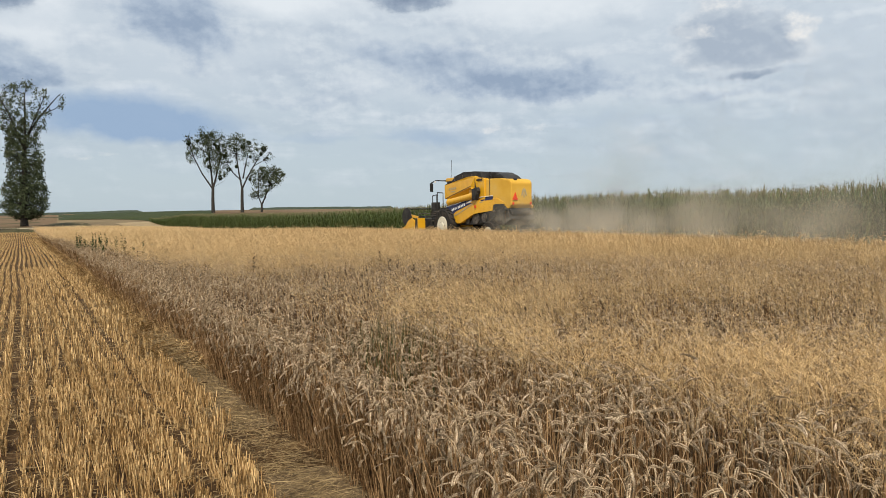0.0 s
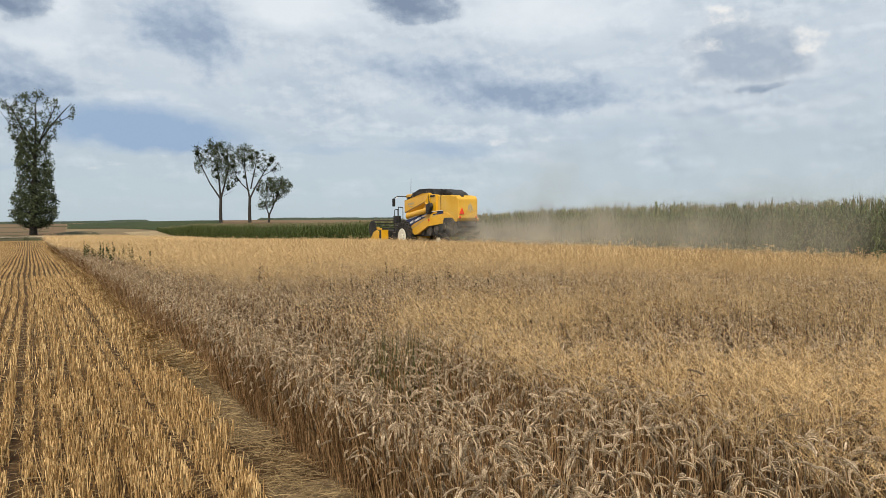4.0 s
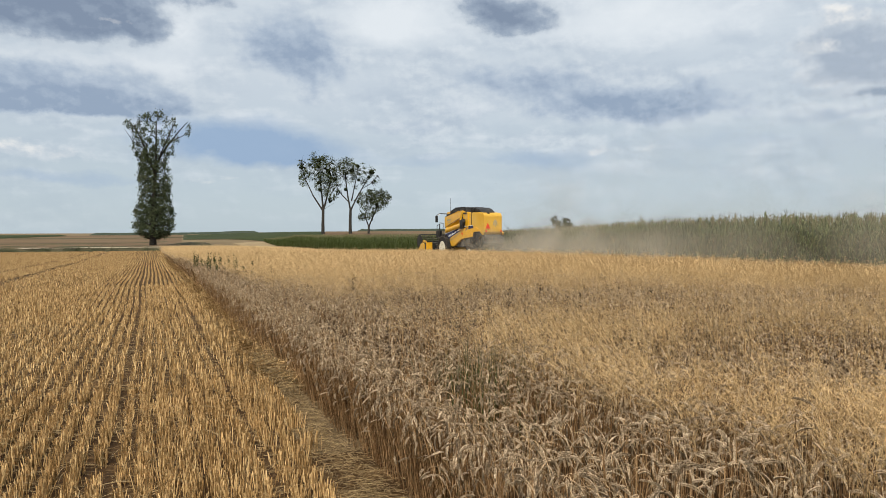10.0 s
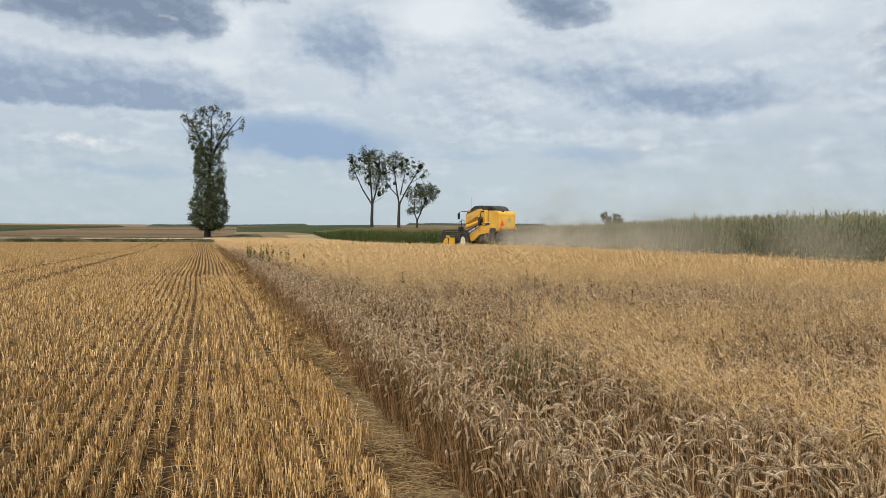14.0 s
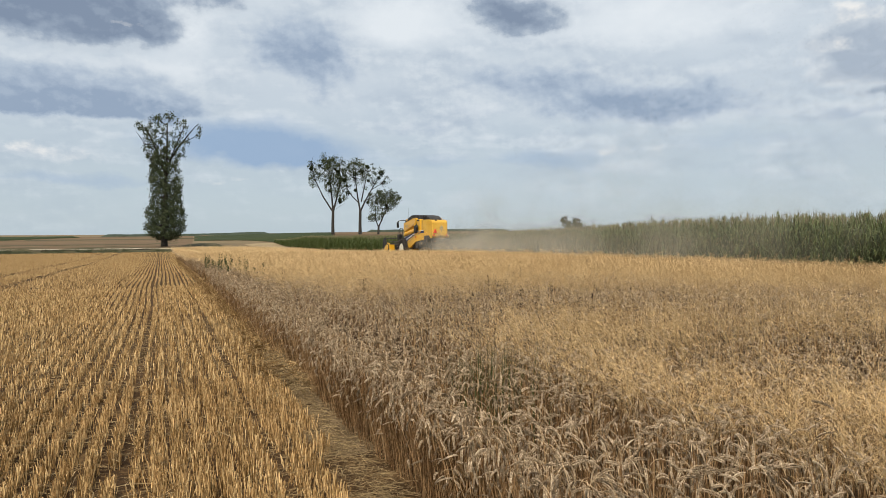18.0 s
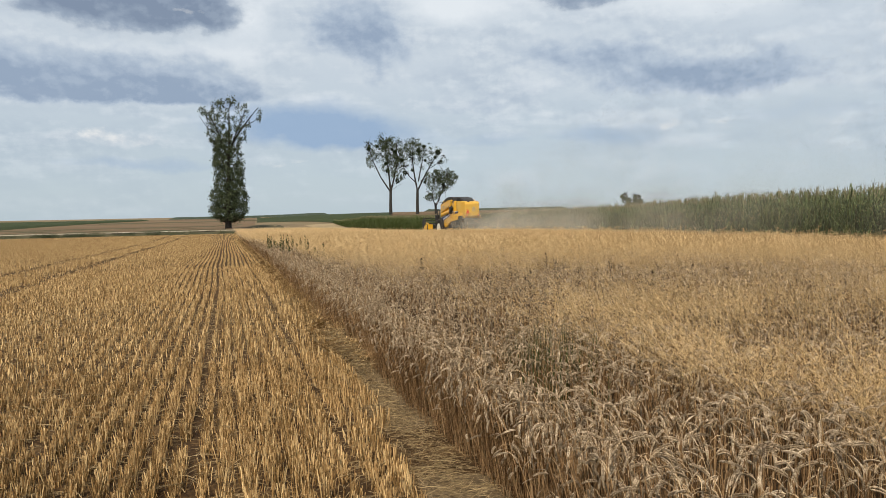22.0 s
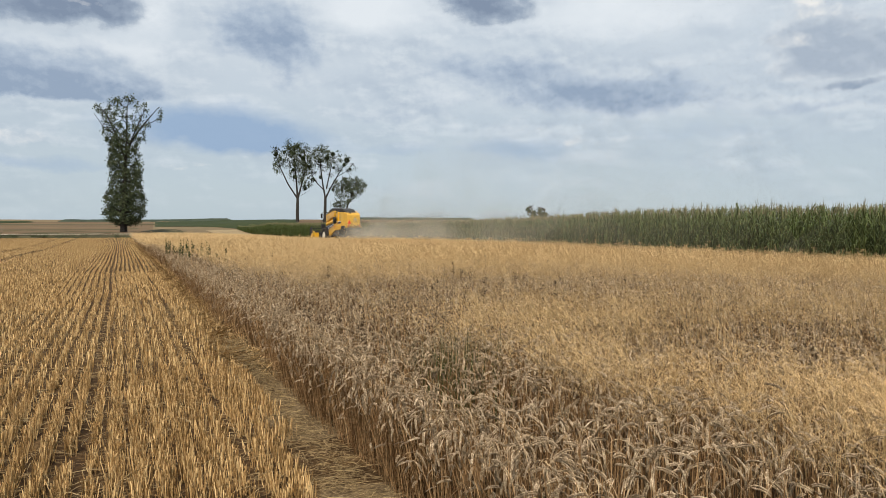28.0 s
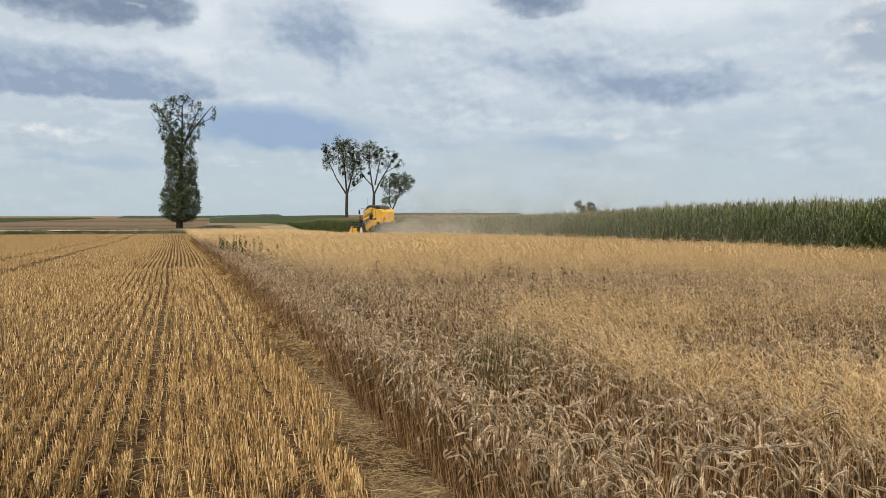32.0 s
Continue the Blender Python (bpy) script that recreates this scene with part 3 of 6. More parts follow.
def in_crop(x, y):
    wav = (field_noise(y * 0 + 3, y, 0.5, 9) - 0.5) * 0.10 + (field_noise(y * 0 + 8, y, 2.1, 4) - 0.5) * 0.16
    return (x > EDGE + wav) & (x < FAR_EDGE) & (y < STRIP_END) & (y > -12)


def spots(x, y, places):
    """Soft patches on the ground: middle x, y, half widths, weight."""
    total = 0
    for cx, cy, wx, wy, amount in places:
        total = total + amount * np.exp(-(((x - cx) / wx) ** 2 + ((y - cy) / wy) ** 2))
    return total


GRASS_TUFTS = [(3.65, 6.4, 0.5, 0.7, 0.8), (3.35, 3.95, 0.45, 0.5, 0.6), (3.0, 3.0, 0.35, 0.7, 0.7), (2.85, 2.0, 0.4, 0.5, 0.7), (4.5, 2.4, 0.8, 0.6, 0.45),
               (4.7, 6.5, 0.8, 0.9, 0.7), (3.55, 4.6, 0.4, 0.5, 0.5), (6.5, 6.2, 1.2, 1.0, 0.6), (7.8, 4.6, 1.6, 1.4, 0.6)]
WHEAT_PATCHES = [(4.5, 4.4, 0.9, 0.6, 0.9), (5.6, 4.1, 1.0, 0.8, 1.0), (4.9, 9.8, 1.5, 1.2, 0.9), (7.0, 10.6, 1.7, 1.6, 0.9), (3.75, 7.4, 0.4, 0.4, 0.7), (3.75, 5.4, 0.35, 0.35, 0.7), (5.4, 7.6, 0.7, 0.5, 0.6)]


def grassiness(x, y):
    """Share of ripe wild grass among the wheat, from 0 to 1."""
    base = smooth(x + 0.03 * np.clip(y, 0, 45), 2.75, 3.9)
    lump = smooth(0.4 * field_noise(x, y * 0.8, 1.7, 21) + 0.35 * field_noise(x, y, 0.6, 22) + 0.25 * field_noise(x, y, 0.25, 23), 0.40, 0.66)
    far = smooth(np.hypot(x, y), 10.5, 19)
    near = 0.03 + 0.46 * lump + 0.75 * spots(x, y, GRASS_TUFTS) - 0.7 * spots(x, y, WHEAT_PATCHES)
    return np.clip(base * (np.clip(near, 0.05, 1) * (1 - far) + (0.8 + 0.2 * lump) * far), 0, 1)


def build_wheat():
    crowd = Crowd()
    r = np.random.default_rng(3)
    pr = random.Random(4)
    bands = [(0, 2.3, 6.4, -8, 74, 280), (1, 6.4, 18, -4, 72, 200), (2, 18, 45, 0, 66, 60), (2, 45, 100, 0, 26, 20)]
    for level, r0, r1, a0, a1, dens in bands:
        shapes = [wheat_shape(pr, level) for _ in range(14)]
        x, y = points_in(dens, r0, r1, a0, a1, in_crop, r)
        g = grassiness(x, y)
        keep = r.random(len(x)) > g * (0.35, 0.62, 0.85)[level]
        x, y = x[keep], y[keep]
        n = len(x)
        tall = r.normal(1.0, 0.075, n) + (field_noise(x, y, 1.2, 2) - 0.5) * 0.18 - (r.random(n) < 0.18) * r.uniform(0.05, 0.25, n)
        lean = np.stack([r.normal(-0.03, 0.09, n), r.normal(0, 0.09, n)], 1)
        scale = np.full(n, 1.0) * r.uniform(0.9, 1.15, n)
        if level == 2:
            scale *= 1.15 if r0 < 40 else 1.9
        crowd.scatter(shapes, np.stack([x, y, terrain(x, y)], 1), r.uniform(0, 6.283, n), scale, lean, tall, r)
    # thick row of whole stalks along the cut edge
    for y0, y1, per, level in ((1.5, 8.5, 260, 0), (8.5, 26, 130, 1), (26, STRIP_END, 40, 2)):
        shapes = [wheat_shape(pr, level) for _ in range(12)]
        n = int((y1 - y0) * per)
        y = r.uniform(y0, y1, n)
        x = EDGE + np.abs(r.normal(0, 0.16, n)) - 0.03 + (field_noise(y * 0 + 8, y, 2.1, 4) - 0.5) * 0.16
        lean = np.stack([r.normal(-0.08, 0.13, n), r.normal(0, 0.14, n)], 1)
        tall = np.where(r.random(n) < 0.42, r.uniform(0.5, 0.92, n), r.normal(0.96, 0.07, n))
        crowd.scatter(shapes, np.stack([x, y, terrain(x, y)], 1), r.uniform(0, 6.283, n), np.full(n, 1.0 if level < 2 else 1.4), lean, tall, r)
    # pure wheat further along the edge
    shapes = [wheat_shape(pr, 2) for _ in range(12)]
    n = 8000
    y = 18 + 50 * r.random(n) ** 1.4
    x = EDGE + (2.2 - 0.02 * y) * r.random(n)
    crowd.scatter(shapes, np.stack([x, y, terrain(x, y)], 1), r.uniform(0, 6.283, n), np.full(n, 1.2), r.normal(0, 0.09, (n, 2)), r.normal(1.0, 0.07, n), r)
    # behind and beside the standpoint
    shapes = [wheat_shape(pr, 1) for _ in range(10)]
    x, y = r.uniform(EDGE, 8, 4000), r.uniform(-6, 2.6, 4000)
    some = in_crop(x, y) & ((np.hypot(x, y) < 2.5) | (np.degrees(np.arctan2(x, y)) > 71))
    x, y = x[some], y[some]
    n = len(x)
    crowd.scatter(shapes, np.stack([x, y, terrain(x, y)], 1), r.uniform(0, 6.283, n), np.ones(n), r.normal(0, 0.09, (n, 2)), r.normal(1.0, 0.07, n), r)
    tagged(crowd.build("wheat", ["stem", "ear", "leaf", "neck"]), "ripe brown standing wheat with nodding ears", "wheat", kind="stuff")
    # dark bumpy sheet with the dense shade between the stalks put into its colour
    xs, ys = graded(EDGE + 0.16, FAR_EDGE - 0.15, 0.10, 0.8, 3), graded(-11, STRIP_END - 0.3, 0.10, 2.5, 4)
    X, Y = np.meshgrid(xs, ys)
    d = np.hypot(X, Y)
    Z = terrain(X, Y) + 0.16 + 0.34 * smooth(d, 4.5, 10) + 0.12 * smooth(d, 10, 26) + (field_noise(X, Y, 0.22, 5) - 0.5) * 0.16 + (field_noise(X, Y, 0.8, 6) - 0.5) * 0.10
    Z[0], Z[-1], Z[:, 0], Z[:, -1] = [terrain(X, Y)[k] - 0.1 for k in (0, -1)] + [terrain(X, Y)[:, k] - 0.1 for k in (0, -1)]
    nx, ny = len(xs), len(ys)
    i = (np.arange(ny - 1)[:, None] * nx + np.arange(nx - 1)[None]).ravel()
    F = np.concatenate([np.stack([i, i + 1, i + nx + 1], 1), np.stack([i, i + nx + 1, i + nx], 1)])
    tagged(mesh_np("wheat_undergrowth", np.stack([X, Y, Z], -1).reshape(-1, 3), F, ["under"]), "dark sheet painted as the shade between the wheat stalks", "straw", kind="stuff")


def grass_shape(r, level):
    """A ripe open plume of wild grass on a thin arching stalk, about 0.95 m tall."""
    s = Shape()
    w = {0: 0.0017, 1: 0.0030, 2: 0.0050}[level]
    top = 0.55
    arch = r.uniform(0.06, 0.28)

    def spine(z):
        t = max(0.0, (z - 0.3) / 0.65)
        return Vector((arch * t * t, 0, z - 0.10 * arch * t * t))

    s.ribbon([spine(z) for z in ((0.3, 0.6, 0.95) if level < 2 else (0.55, 0.95))], [w * 1.3, w * 1.1, w * 0.5][:3 if level < 2 else 2], Vector((0.3, 0.95, 0)), 0)
    for k in range({0: 24, 1: 15, 2: 10}[level]):
        z = r.uniform(top, 0.92)
        b = r.uniform(0, 6.283)
        l = (1.0 - z) * r.uniform(0.25, 0.6) + 0.04
        d = Vector((math.cos(b), math.sin(b), 0))
        a = spine(z)
        side = Vector((-d.y, d.x, r.uniform(-0.8, 0.8))).normalized()
        tip = a + d * l * r.uniform(0.5, 0.95) + Vector((arch * 0.25, 0, l * r.uniform(0.35, 0.85)))
        if level == 0:
            mid = a.lerp(tip, 0.5) + Vector((0, 0, l * 0.1))
            s.ribbon([a, mid, tip], [w * 0.5, w * 0.8, w * 1.0], side, 0)
            # spikelets
            for f in (0.45, 0.7, 1.0):
                q = mid.lerp(tip, f)
                e = q + Vector((r.uniform(-1, 1), r.uniform(-1, 1), r.uniform(-0.4, 1))) * 0.013
                s.ribbon([q, e], [0.0042, 0.0], side, 0)
        else:
            # a tuft of spikelets for each side branch
            e = Vector((r.gauss(0, 1), r.gauss(0, 1), r.gauss(0, 0.8))).normalized() * (0.036 if level == 1 else 0.060)
            q = a.lerp(tip, r.uniform(0.5, 1.0))
            s.ribbon([q - e * 0.5, q + e * 0.5], [w * 1.5, w * 0.5], e.cross(Vector((r.uniform(-1, 1), r.uniform(-1, 1), r.uniform(-1, 1)))).normalized(), 0)
    return s


def build_grass():
    crowd = Crowd()
    r = np.random.default_rng(8)
    pr = random.Random(9)
    bands = [(0, 2.4, 6.5, 5, 74, 200), (1, 6.5, 18, 2, 72, 160), (2, 18, 46, 1, 66, 95), (2, 46, 101, 0, 26, 26)]
    for level, r0, r1, a0, a1, dens in bands:
        shapes = [grass_shape(pr, level) for _ in range(12)]
        x, y = points_in(dens, r0, r1, a0, a1, in_crop, r)
        keep = r.random(len(x)) < grassiness(x, y)
        x, y = x[keep], y[keep]
        n = len(x)
        # whole tufts are blown over one way
        blown = -0.30 + (field_noise(x, y, 1.4, 61) - 0.5) * 0.5
        lean = np.stack([blown + r.normal(0, 0.10, n), r.normal(-0.08, 0.12, n)], 1)
        tall = r.normal(0.96, 0.06, n) + (r.random(n) < 0.06) * r.uniform(0.0, 0.22, n)
        scale = np.full(n, 1.0 if level < 2 else (1.2 if r0 < 40 else 2.0)) * r.uniform(0.8, 1.2, n)
        crowd.scatter(shapes, np.stack([x, y, terrain(x, y)], 1), r.normal(3.3, 0.8, n), scale, lean, tall, r)
    tagged(crowd.build("wild_grass", ["grass"]), "pale golden ripe wild grass standing among the wheat", "grass", kind="stuff")


build_wheat()
build_grass()


# ---- stubble ----
ROW = 0.15


def build_stubble():
    crowd = Crowd()
    r = np.random.default_rng(12)
    pr = random.Random(13)

    def stump(level):
        s = Shape()
        w = {0: 0.0056, 1: 0.0070, 2: 0.0080}[level]
        a = pr.uniform(0, 6.283)
        d = Vector((math.cos(a), math.sin(a), 0))
        top = Vector((pr.uniform(-0.02, 0.02), pr.uniform(-0.02, 0.02), 0.20))
        s.ribbon([Vector((0, 0, 0)), top], [w, w * 0.9], d, 0)
        if level == 0:
            s.ribbon([Vector((0, 0, 0)), top], [w, w * 0.9], Vector((-d.y, d.x, 0)), 0)
        return s

    rows = np.arange(EDGE - 0.07, -80, -ROW)
    for level, r0, r1, per in ((0, 2.0, 8.5, 265), (1, 8.5, 26, 115), (2, 26, STUBBLE_END - 1, 46)):
        shapes = [stump(level) for _ in range(16)]
        X, Y = [], []
        for k, x0 in enumerate(rows):
            if x0 < -4 and r0 < 5:
                continue
            y1 = math.sqrt(max(0, r1 * r1 - x0 * x0)) if r1 < 60 else r1
            y0 = math.sqrt(max(0, r0 * r0 - x0 * x0))
            y0 = max(y0, -x0 / math.tan(radians(20.5)) if x0 < 0 else 1.5)
            if x0 > EDGE - 0.52:
                y0 = max(y0, float(np.interp(x0, [1.2, 1.26, 1.36, 1.47, 1.54, 1.68], [3.4, 4.4, 6.0, 8.6, 11.5, 15.0])))
            if y1 - y0 < 0.3:
                continue
            n = int((y1 - y0) * per)
            y = r.uniform(y0, y1, n)
            clump = field_noise(y * 0 + k * 7.3, y, 0.09, 31) > 0.32
            y = y[clump]
            wide = (0.030 if x0 > 0.1 else 0.021) if level < 2 else 0.015
            x = x0 + r.normal(0, wide, len(y)) + (field_noise(y * 0 + 2, y, 9, 5) - 0.5) * 0.10
            wheel = (np.abs(x + 0.085) < 0.05) | (np.abs(x - 0.93) < 0.035) | (np.abs(x + 4.9) < 0.28) | (np.abs(x + 6.8) < 0.28)
            some = r.random(len(y)) > wheel * 0.62
            X.append(x[some])
            Y.append(y[some])
        x, y = np.concatenate(X), np.concatenate(Y)
        n = len(x)
        tall = np.clip(r.normal(0.62, 0.12, n), 0.25, 1.0) * np.where(x < -0.15, 0.88, 1.0) * (1 - 0.35 * ((np.abs(x + 0.05) < 0.07) | (np.abs(x + 4.9) < 0.3) | (np.abs(x + 6.8) < 0.3) | (np.abs(x - 0.93) < 0.07)))
        lean = np.stack([r.normal(0, 0.11, n), r.normal(0.04, 0.20, n)], 1)
        crowd.scatter(shapes, np.stack([x, y, terrain(x, y) - 0.01], 1), r.uniform(0, 6.283, n), np.ones(n), lean, tall, r)
    # round and behind the standpoint
    shapes = [stump(1) for _ in range(12)]
    n = 9000
    k = r.integers(0, 40, n)
    x = EDGE - 0.52 - ROW * k + r.normal(0, 0.02, n)
    y = r.uniform(-5, 2.2, n)
    some = (np.hypot(x - 0.2, y) > 0.45) & (np.hypot(x, y) < 2.2 + 9 * (y < 0.5))
    x, y = x[some], y[some]
    crowd.scatter(shapes, np.stack([x, y, terrain(x, y) - 0.01], 1), r.uniform(0, 6.283, len(x)), np.ones(len(x)), r.normal(0, 0.1, (len(x), 2)), r.uniform(0.5, 0.95, len(x)), r)
    tagged(crowd.build("stubble", ["stubble"]), "cut golden straw stubble standing in drill rows", "stubble", kind="stuff")

    loose = Crowd()
    shapes = []
    for _ in range(10):
        s = Shape()
        l = pr.uniform(0.08, 0.3)
        s.ribbon([Vector((-l / 2, 0, 0)), Vector((0, pr.uniform(-0.02, 0.02), 0.012)), Vector((l / 2, 0, 0))], [0.0024, 0.0030, 0.0020], Vector((0, 1, 0)), 0)
        s.ribbon([Vector((-l / 2, 0, 0)), Vector((0, 0, 0.010)), Vector((l / 2, 0, 0))], [0.0028, 0.0034, 0.0024], Vector((0, 0, 1)), 0)
        shapes.append(s)
    y = r.uniform(2.5, 30, 2600)
    x = EDGE - 0.24 + r.normal(0, 0.11, len(y))
    heap = np.exp(-((y - 8.8) / 1.3) ** 2) + 0.8 * np.exp(-((y - 5.5) / 0.22) ** 2)
    z = terrain(x, y) + 0.02 + r.random(len(y)) * (0.015 + 0.07 * heap)
    loose.scatter(shapes, np.stack([x, y, z], 1), r.uniform(0, 6.283, len(y)), r.uniform(0.5, 1.1, len(y)), None, None, r)
    y = 9.0 + r.normal(0, 0.8, 700)
    x = EDGE - 0.20 + r.normal(0, 0.09, len(y))
    z = terrain(x, y) + 0.03 + r.random(len(y)) * 0.16
    loose.scatter(shapes, np.stack([x, y, z], 1), r.uniform(0, 6.283, len(y)), r.uniform(0.6, 1.2, len(y)), None, None, r)
    x, y = points_in(120, 2.5, 15, -16, 24, lambda a, b: a < EDGE - 0.35, r)
    z = terrain(x, y) + 0.012 + r.random(len(y)) ** 2 * 0.09
    loose.scatter(shapes, np.stack([x, y, z], 1), r.uniform(0, 6.283, len(y)), r.uniform(0.6, 1.2, len(y)), None, None, r)
    y = r.uniform(2.4, 16, 9000)
    x = EDGE - 0.22 + r.normal(0, 0.15, len(y))
    z = terrain(x, y) + 0.016 + r.random(len(y)) * 0.03
    loose.scatter(shapes, np.stack([x, y, z], 1), r.uniform(0, 6.283, len(y)), r.uniform(0.2, 0.7, len(y)), None, None, r)
    # bent tufts of yellow straw left standing beside the crop
    bent = []
    for _ in range(10):
        s = Shape()
        l, up = pr.uniform(0.18, 0.42), pr.uniform(0.06, 0.22)
        s.ribbon([Vector((0, 0, 0)), Vector((l * 0.45, 0, up)), Vector((l, pr.uniform(-0.05, 0.05), up * 0.7))], [0.006, 0.006, 0.004], Vector((0, 0.8, 0.6)), 0)
        bent.append(s)
    y = np.concatenate([r.normal(9.2, 0.7, 700), r.uniform(9.5, 30, 1800), r.uniform(30, 70, 1400)])
    x = EDGE - 0.06 + r.normal(0, 0.07, len(y)) - np.exp(-((y - 9.2) / 0.9) ** 2) * r.uniform(0, 0.28, len(y))
    tuft = field_noise(x, y, 0.3, 44) > 0.38
    x, y = x[tuft], y[tuft]
    yellow = Crowd()
    yellow.scatter(bent, np.stack([x, y, terrain(x, y) + 0.01], 1), r.normal(2.4, 1.2, len(y)), r.uniform(0.7, 1.2, len(y)), None, r.uniform(0.6, 1.4, len(y)), r)
    tagged(yellow.build("bent_straw", ["stubble"]), "bent yellow straw tufts beside the standing wheat", "straw", kind="stuff")
    tagged(loose.build("loose_straw", ["straw"]), "loose broken straw lying along the crop edge", "straw", kind="stuff")


build_stubble()


# ---- weeds in the crop ----
def weed_mesh(r, tall, mat, name, bushy=1.0):
    s = Shape()
    s.tube([Vector((0, 0, 0.2)), Vector((r.uniform(-0.03, 0.03), 0, tall * 0.6)), Vector((r.uniform(-0.06, 0.06), r.uniform(-0.04, 0.04), tall))], [0.006, 0.005, 0.002], 0)
    for _ in range(int(26 * bushy)):
        z = r.uniform(0.5, 1.0) * tall
        b = r.uniform(0, 6.283)
        d = Vector((math.cos(b), math.sin(b), r.uniform(0.2, 1.2))).normalized()
        a = Vector((0, 0, z))
        s.spike(a, a + d * r.uniform(0.03, 0.10) * (1.4 - z / tall) * (1 + 0.25 * bushy), r.uniform(0.006, 0.013) * (0.8 + 0.2 * bushy), 0)
    ob = mesh_np(name, s.v, s.f, [mat])
    return ob


def build_weeds():
    r = random.Random(17)
    kinds = [weed_mesh(r, h, "weed", "dock_plant") for h in (0.86, 0.95, 0.82, 0.92)]
    for k in kinds:
        tagged(k, "dark dry seeded dock stalk above the wheat", "weed", "tall weeds in the crop")
    spots = [(6.86, 8.41), (5.65, 9.57), (4.9, 11.5), (3.6, 12.5), (6.1, 12.0), (8.2, 11.4), (7.4, 9.9), (3.9, 14.0), (5.2, 8.1), (4.2, 9.3)]
    for i in range(34):
        y = r.uniform(7, 22)
        spots.append((r.uniform(2.2, 3.2 + y * 0.55), y))
    for i, (x, y) in enumerate(spots):
        m = pose(x, y, float(terrain(x, y)), r.uniform(-5, 5), r.uniform(-5, 5), r.uniform(0, 360))
        if i < len(kinds):
            kinds[i].matrix_basis = m
        else:
            copy_thing(kinds[i % len(kinds)], m)
    s = Shape()
    s.tube([Vector((0, 0, 0.3)), Vector((0.08, 0, 0.58)), Vector((0.19, 0.02, 0.80)), Vector((0.27, 0.02, 0.96))], [0.006, 0.005, 0.004, 0.002], 0)
    for f, dx in ((0.56, 0.05), (0.66, -0.03), (0.76, 0.06), (0.84, -0.02)):
        a = Vector((f * 0.36 - 0.10, 0.01, f))
        s.tube([a, a + Vector((dx, 0.03, 0.07))], [0.004, 0.0015], 0)
    twig = tagged(mesh_np("dead_twig", s.v, s.f, ["weed"]), "thin dark dead twig leaning out of the wheat", "twig")
    twig.matrix_basis = pose(2.95, 3.55, float(terrain(2.95, 3.55)) - 0.10, 0, 0, -22)
    green = [weed_mesh(r, h, "herb", "green_weed", r.uniform(1.8, 2.6)) for h in (1.15, 1.0, 0.92, 1.1, 0.85)]
    for k in green:
        tagged(k, "dark green leafy weed at the crop edge", "weed", "green weeds at the crop edge")
    places = [(1.62, 26.6), (1.7, 27.6), (1.85, 26.1), (1.78, 27.0), (2.0, 26.2), (2.1, 25.4), (2.3, 24.0), (1.9, 27.2), (1.66, 26.2), (2.5, 21.8), (2.2, 24.8), (2.7, 19.5), (1.74, 26.9), (2.4, 22.6), (1.95, 26.7), (2.05, 25.9)]
    places += [(1.75 + r.uniform(0, 0.8), r.uniform(19, 27)) for _ in range(14)]
    for i, (x, y) in enumerate(places):
        m = pose(x, y, float(terrain(x, y)), 0, 0, r.uniform(0, 360))
        if i < len(green):
            green[i].matrix_basis = m
        else:
            copy_thing(green[i % len(green)], m)
    # soft green rush patch inside the wheat
    crowd, q = Crowd(), np.random.default_rng(5)
    shapes = []
    for _ in range(8):
        s = Shape()
        s.ribbon([Vector((0, 0, 0.3)), Vector((0.02, 0, 0.6)), Vector((r.uniform(-0.03, 0.06), 0, 0.86))], [0.004, 0.004, 0.001], Vector((0, 1, 0)), 0)
        shapes.append(s)
    n = 190
    x, y = 2.35 + q.normal(0, 0.18, n), 4.75 + q.normal(0, 0.26, n)
    crowd.scatter(shapes, np.stack([x, y, terrain(x, y)], 1), q.uniform(0, 6.283, n), np.ones(n), np.stack([q.normal(0, 0.07, n), q.normal(0, 0.07, n)], 1), q.uniform(0.85, 1.08, n), q)
    tagged(crowd.build("green_grass", ["herb"]), "tuft of still green grass in the wheat", "grass", kind="stuff")
    # scrub at the far end of the stubble
    crowd = Crowd()
    shapes = []
    for _ in range(6):
        s = Shape()
        for _ in range(170):
            a = Vector((r.gauss(0, 0.55), r.gauss(0, 0.45), abs(r.gauss(0, 0.34))))
            d = Vector((r.uniform(-1, 1), r.uniform(-1, 1), r.uniform(0, 1)))
            s.spike(a, a + d * 0.15, 0.04, 0)
        shapes.append(s)
    x = np.concatenate([q.uniform(-44, -6, 44), q.normal(-19, 2.2, 24), q.uniform(-6, 12, 14)])
    y = STUBBLE_END + 1.5 + q.uniform(0, 3.5, len(x))
    crowd.scatter(shapes, np.stack([x, y, terrain(x, y)], 1), q.uniform(0, 6.283, len(x)), q.uniform(0.4, 0.85, len(x)), None, None, q)
    tagged(crowd.build("scrub", ["foliage"]), "low green scrub along the end of the stubble", "scrub", kind="stuff")


build_weeds()


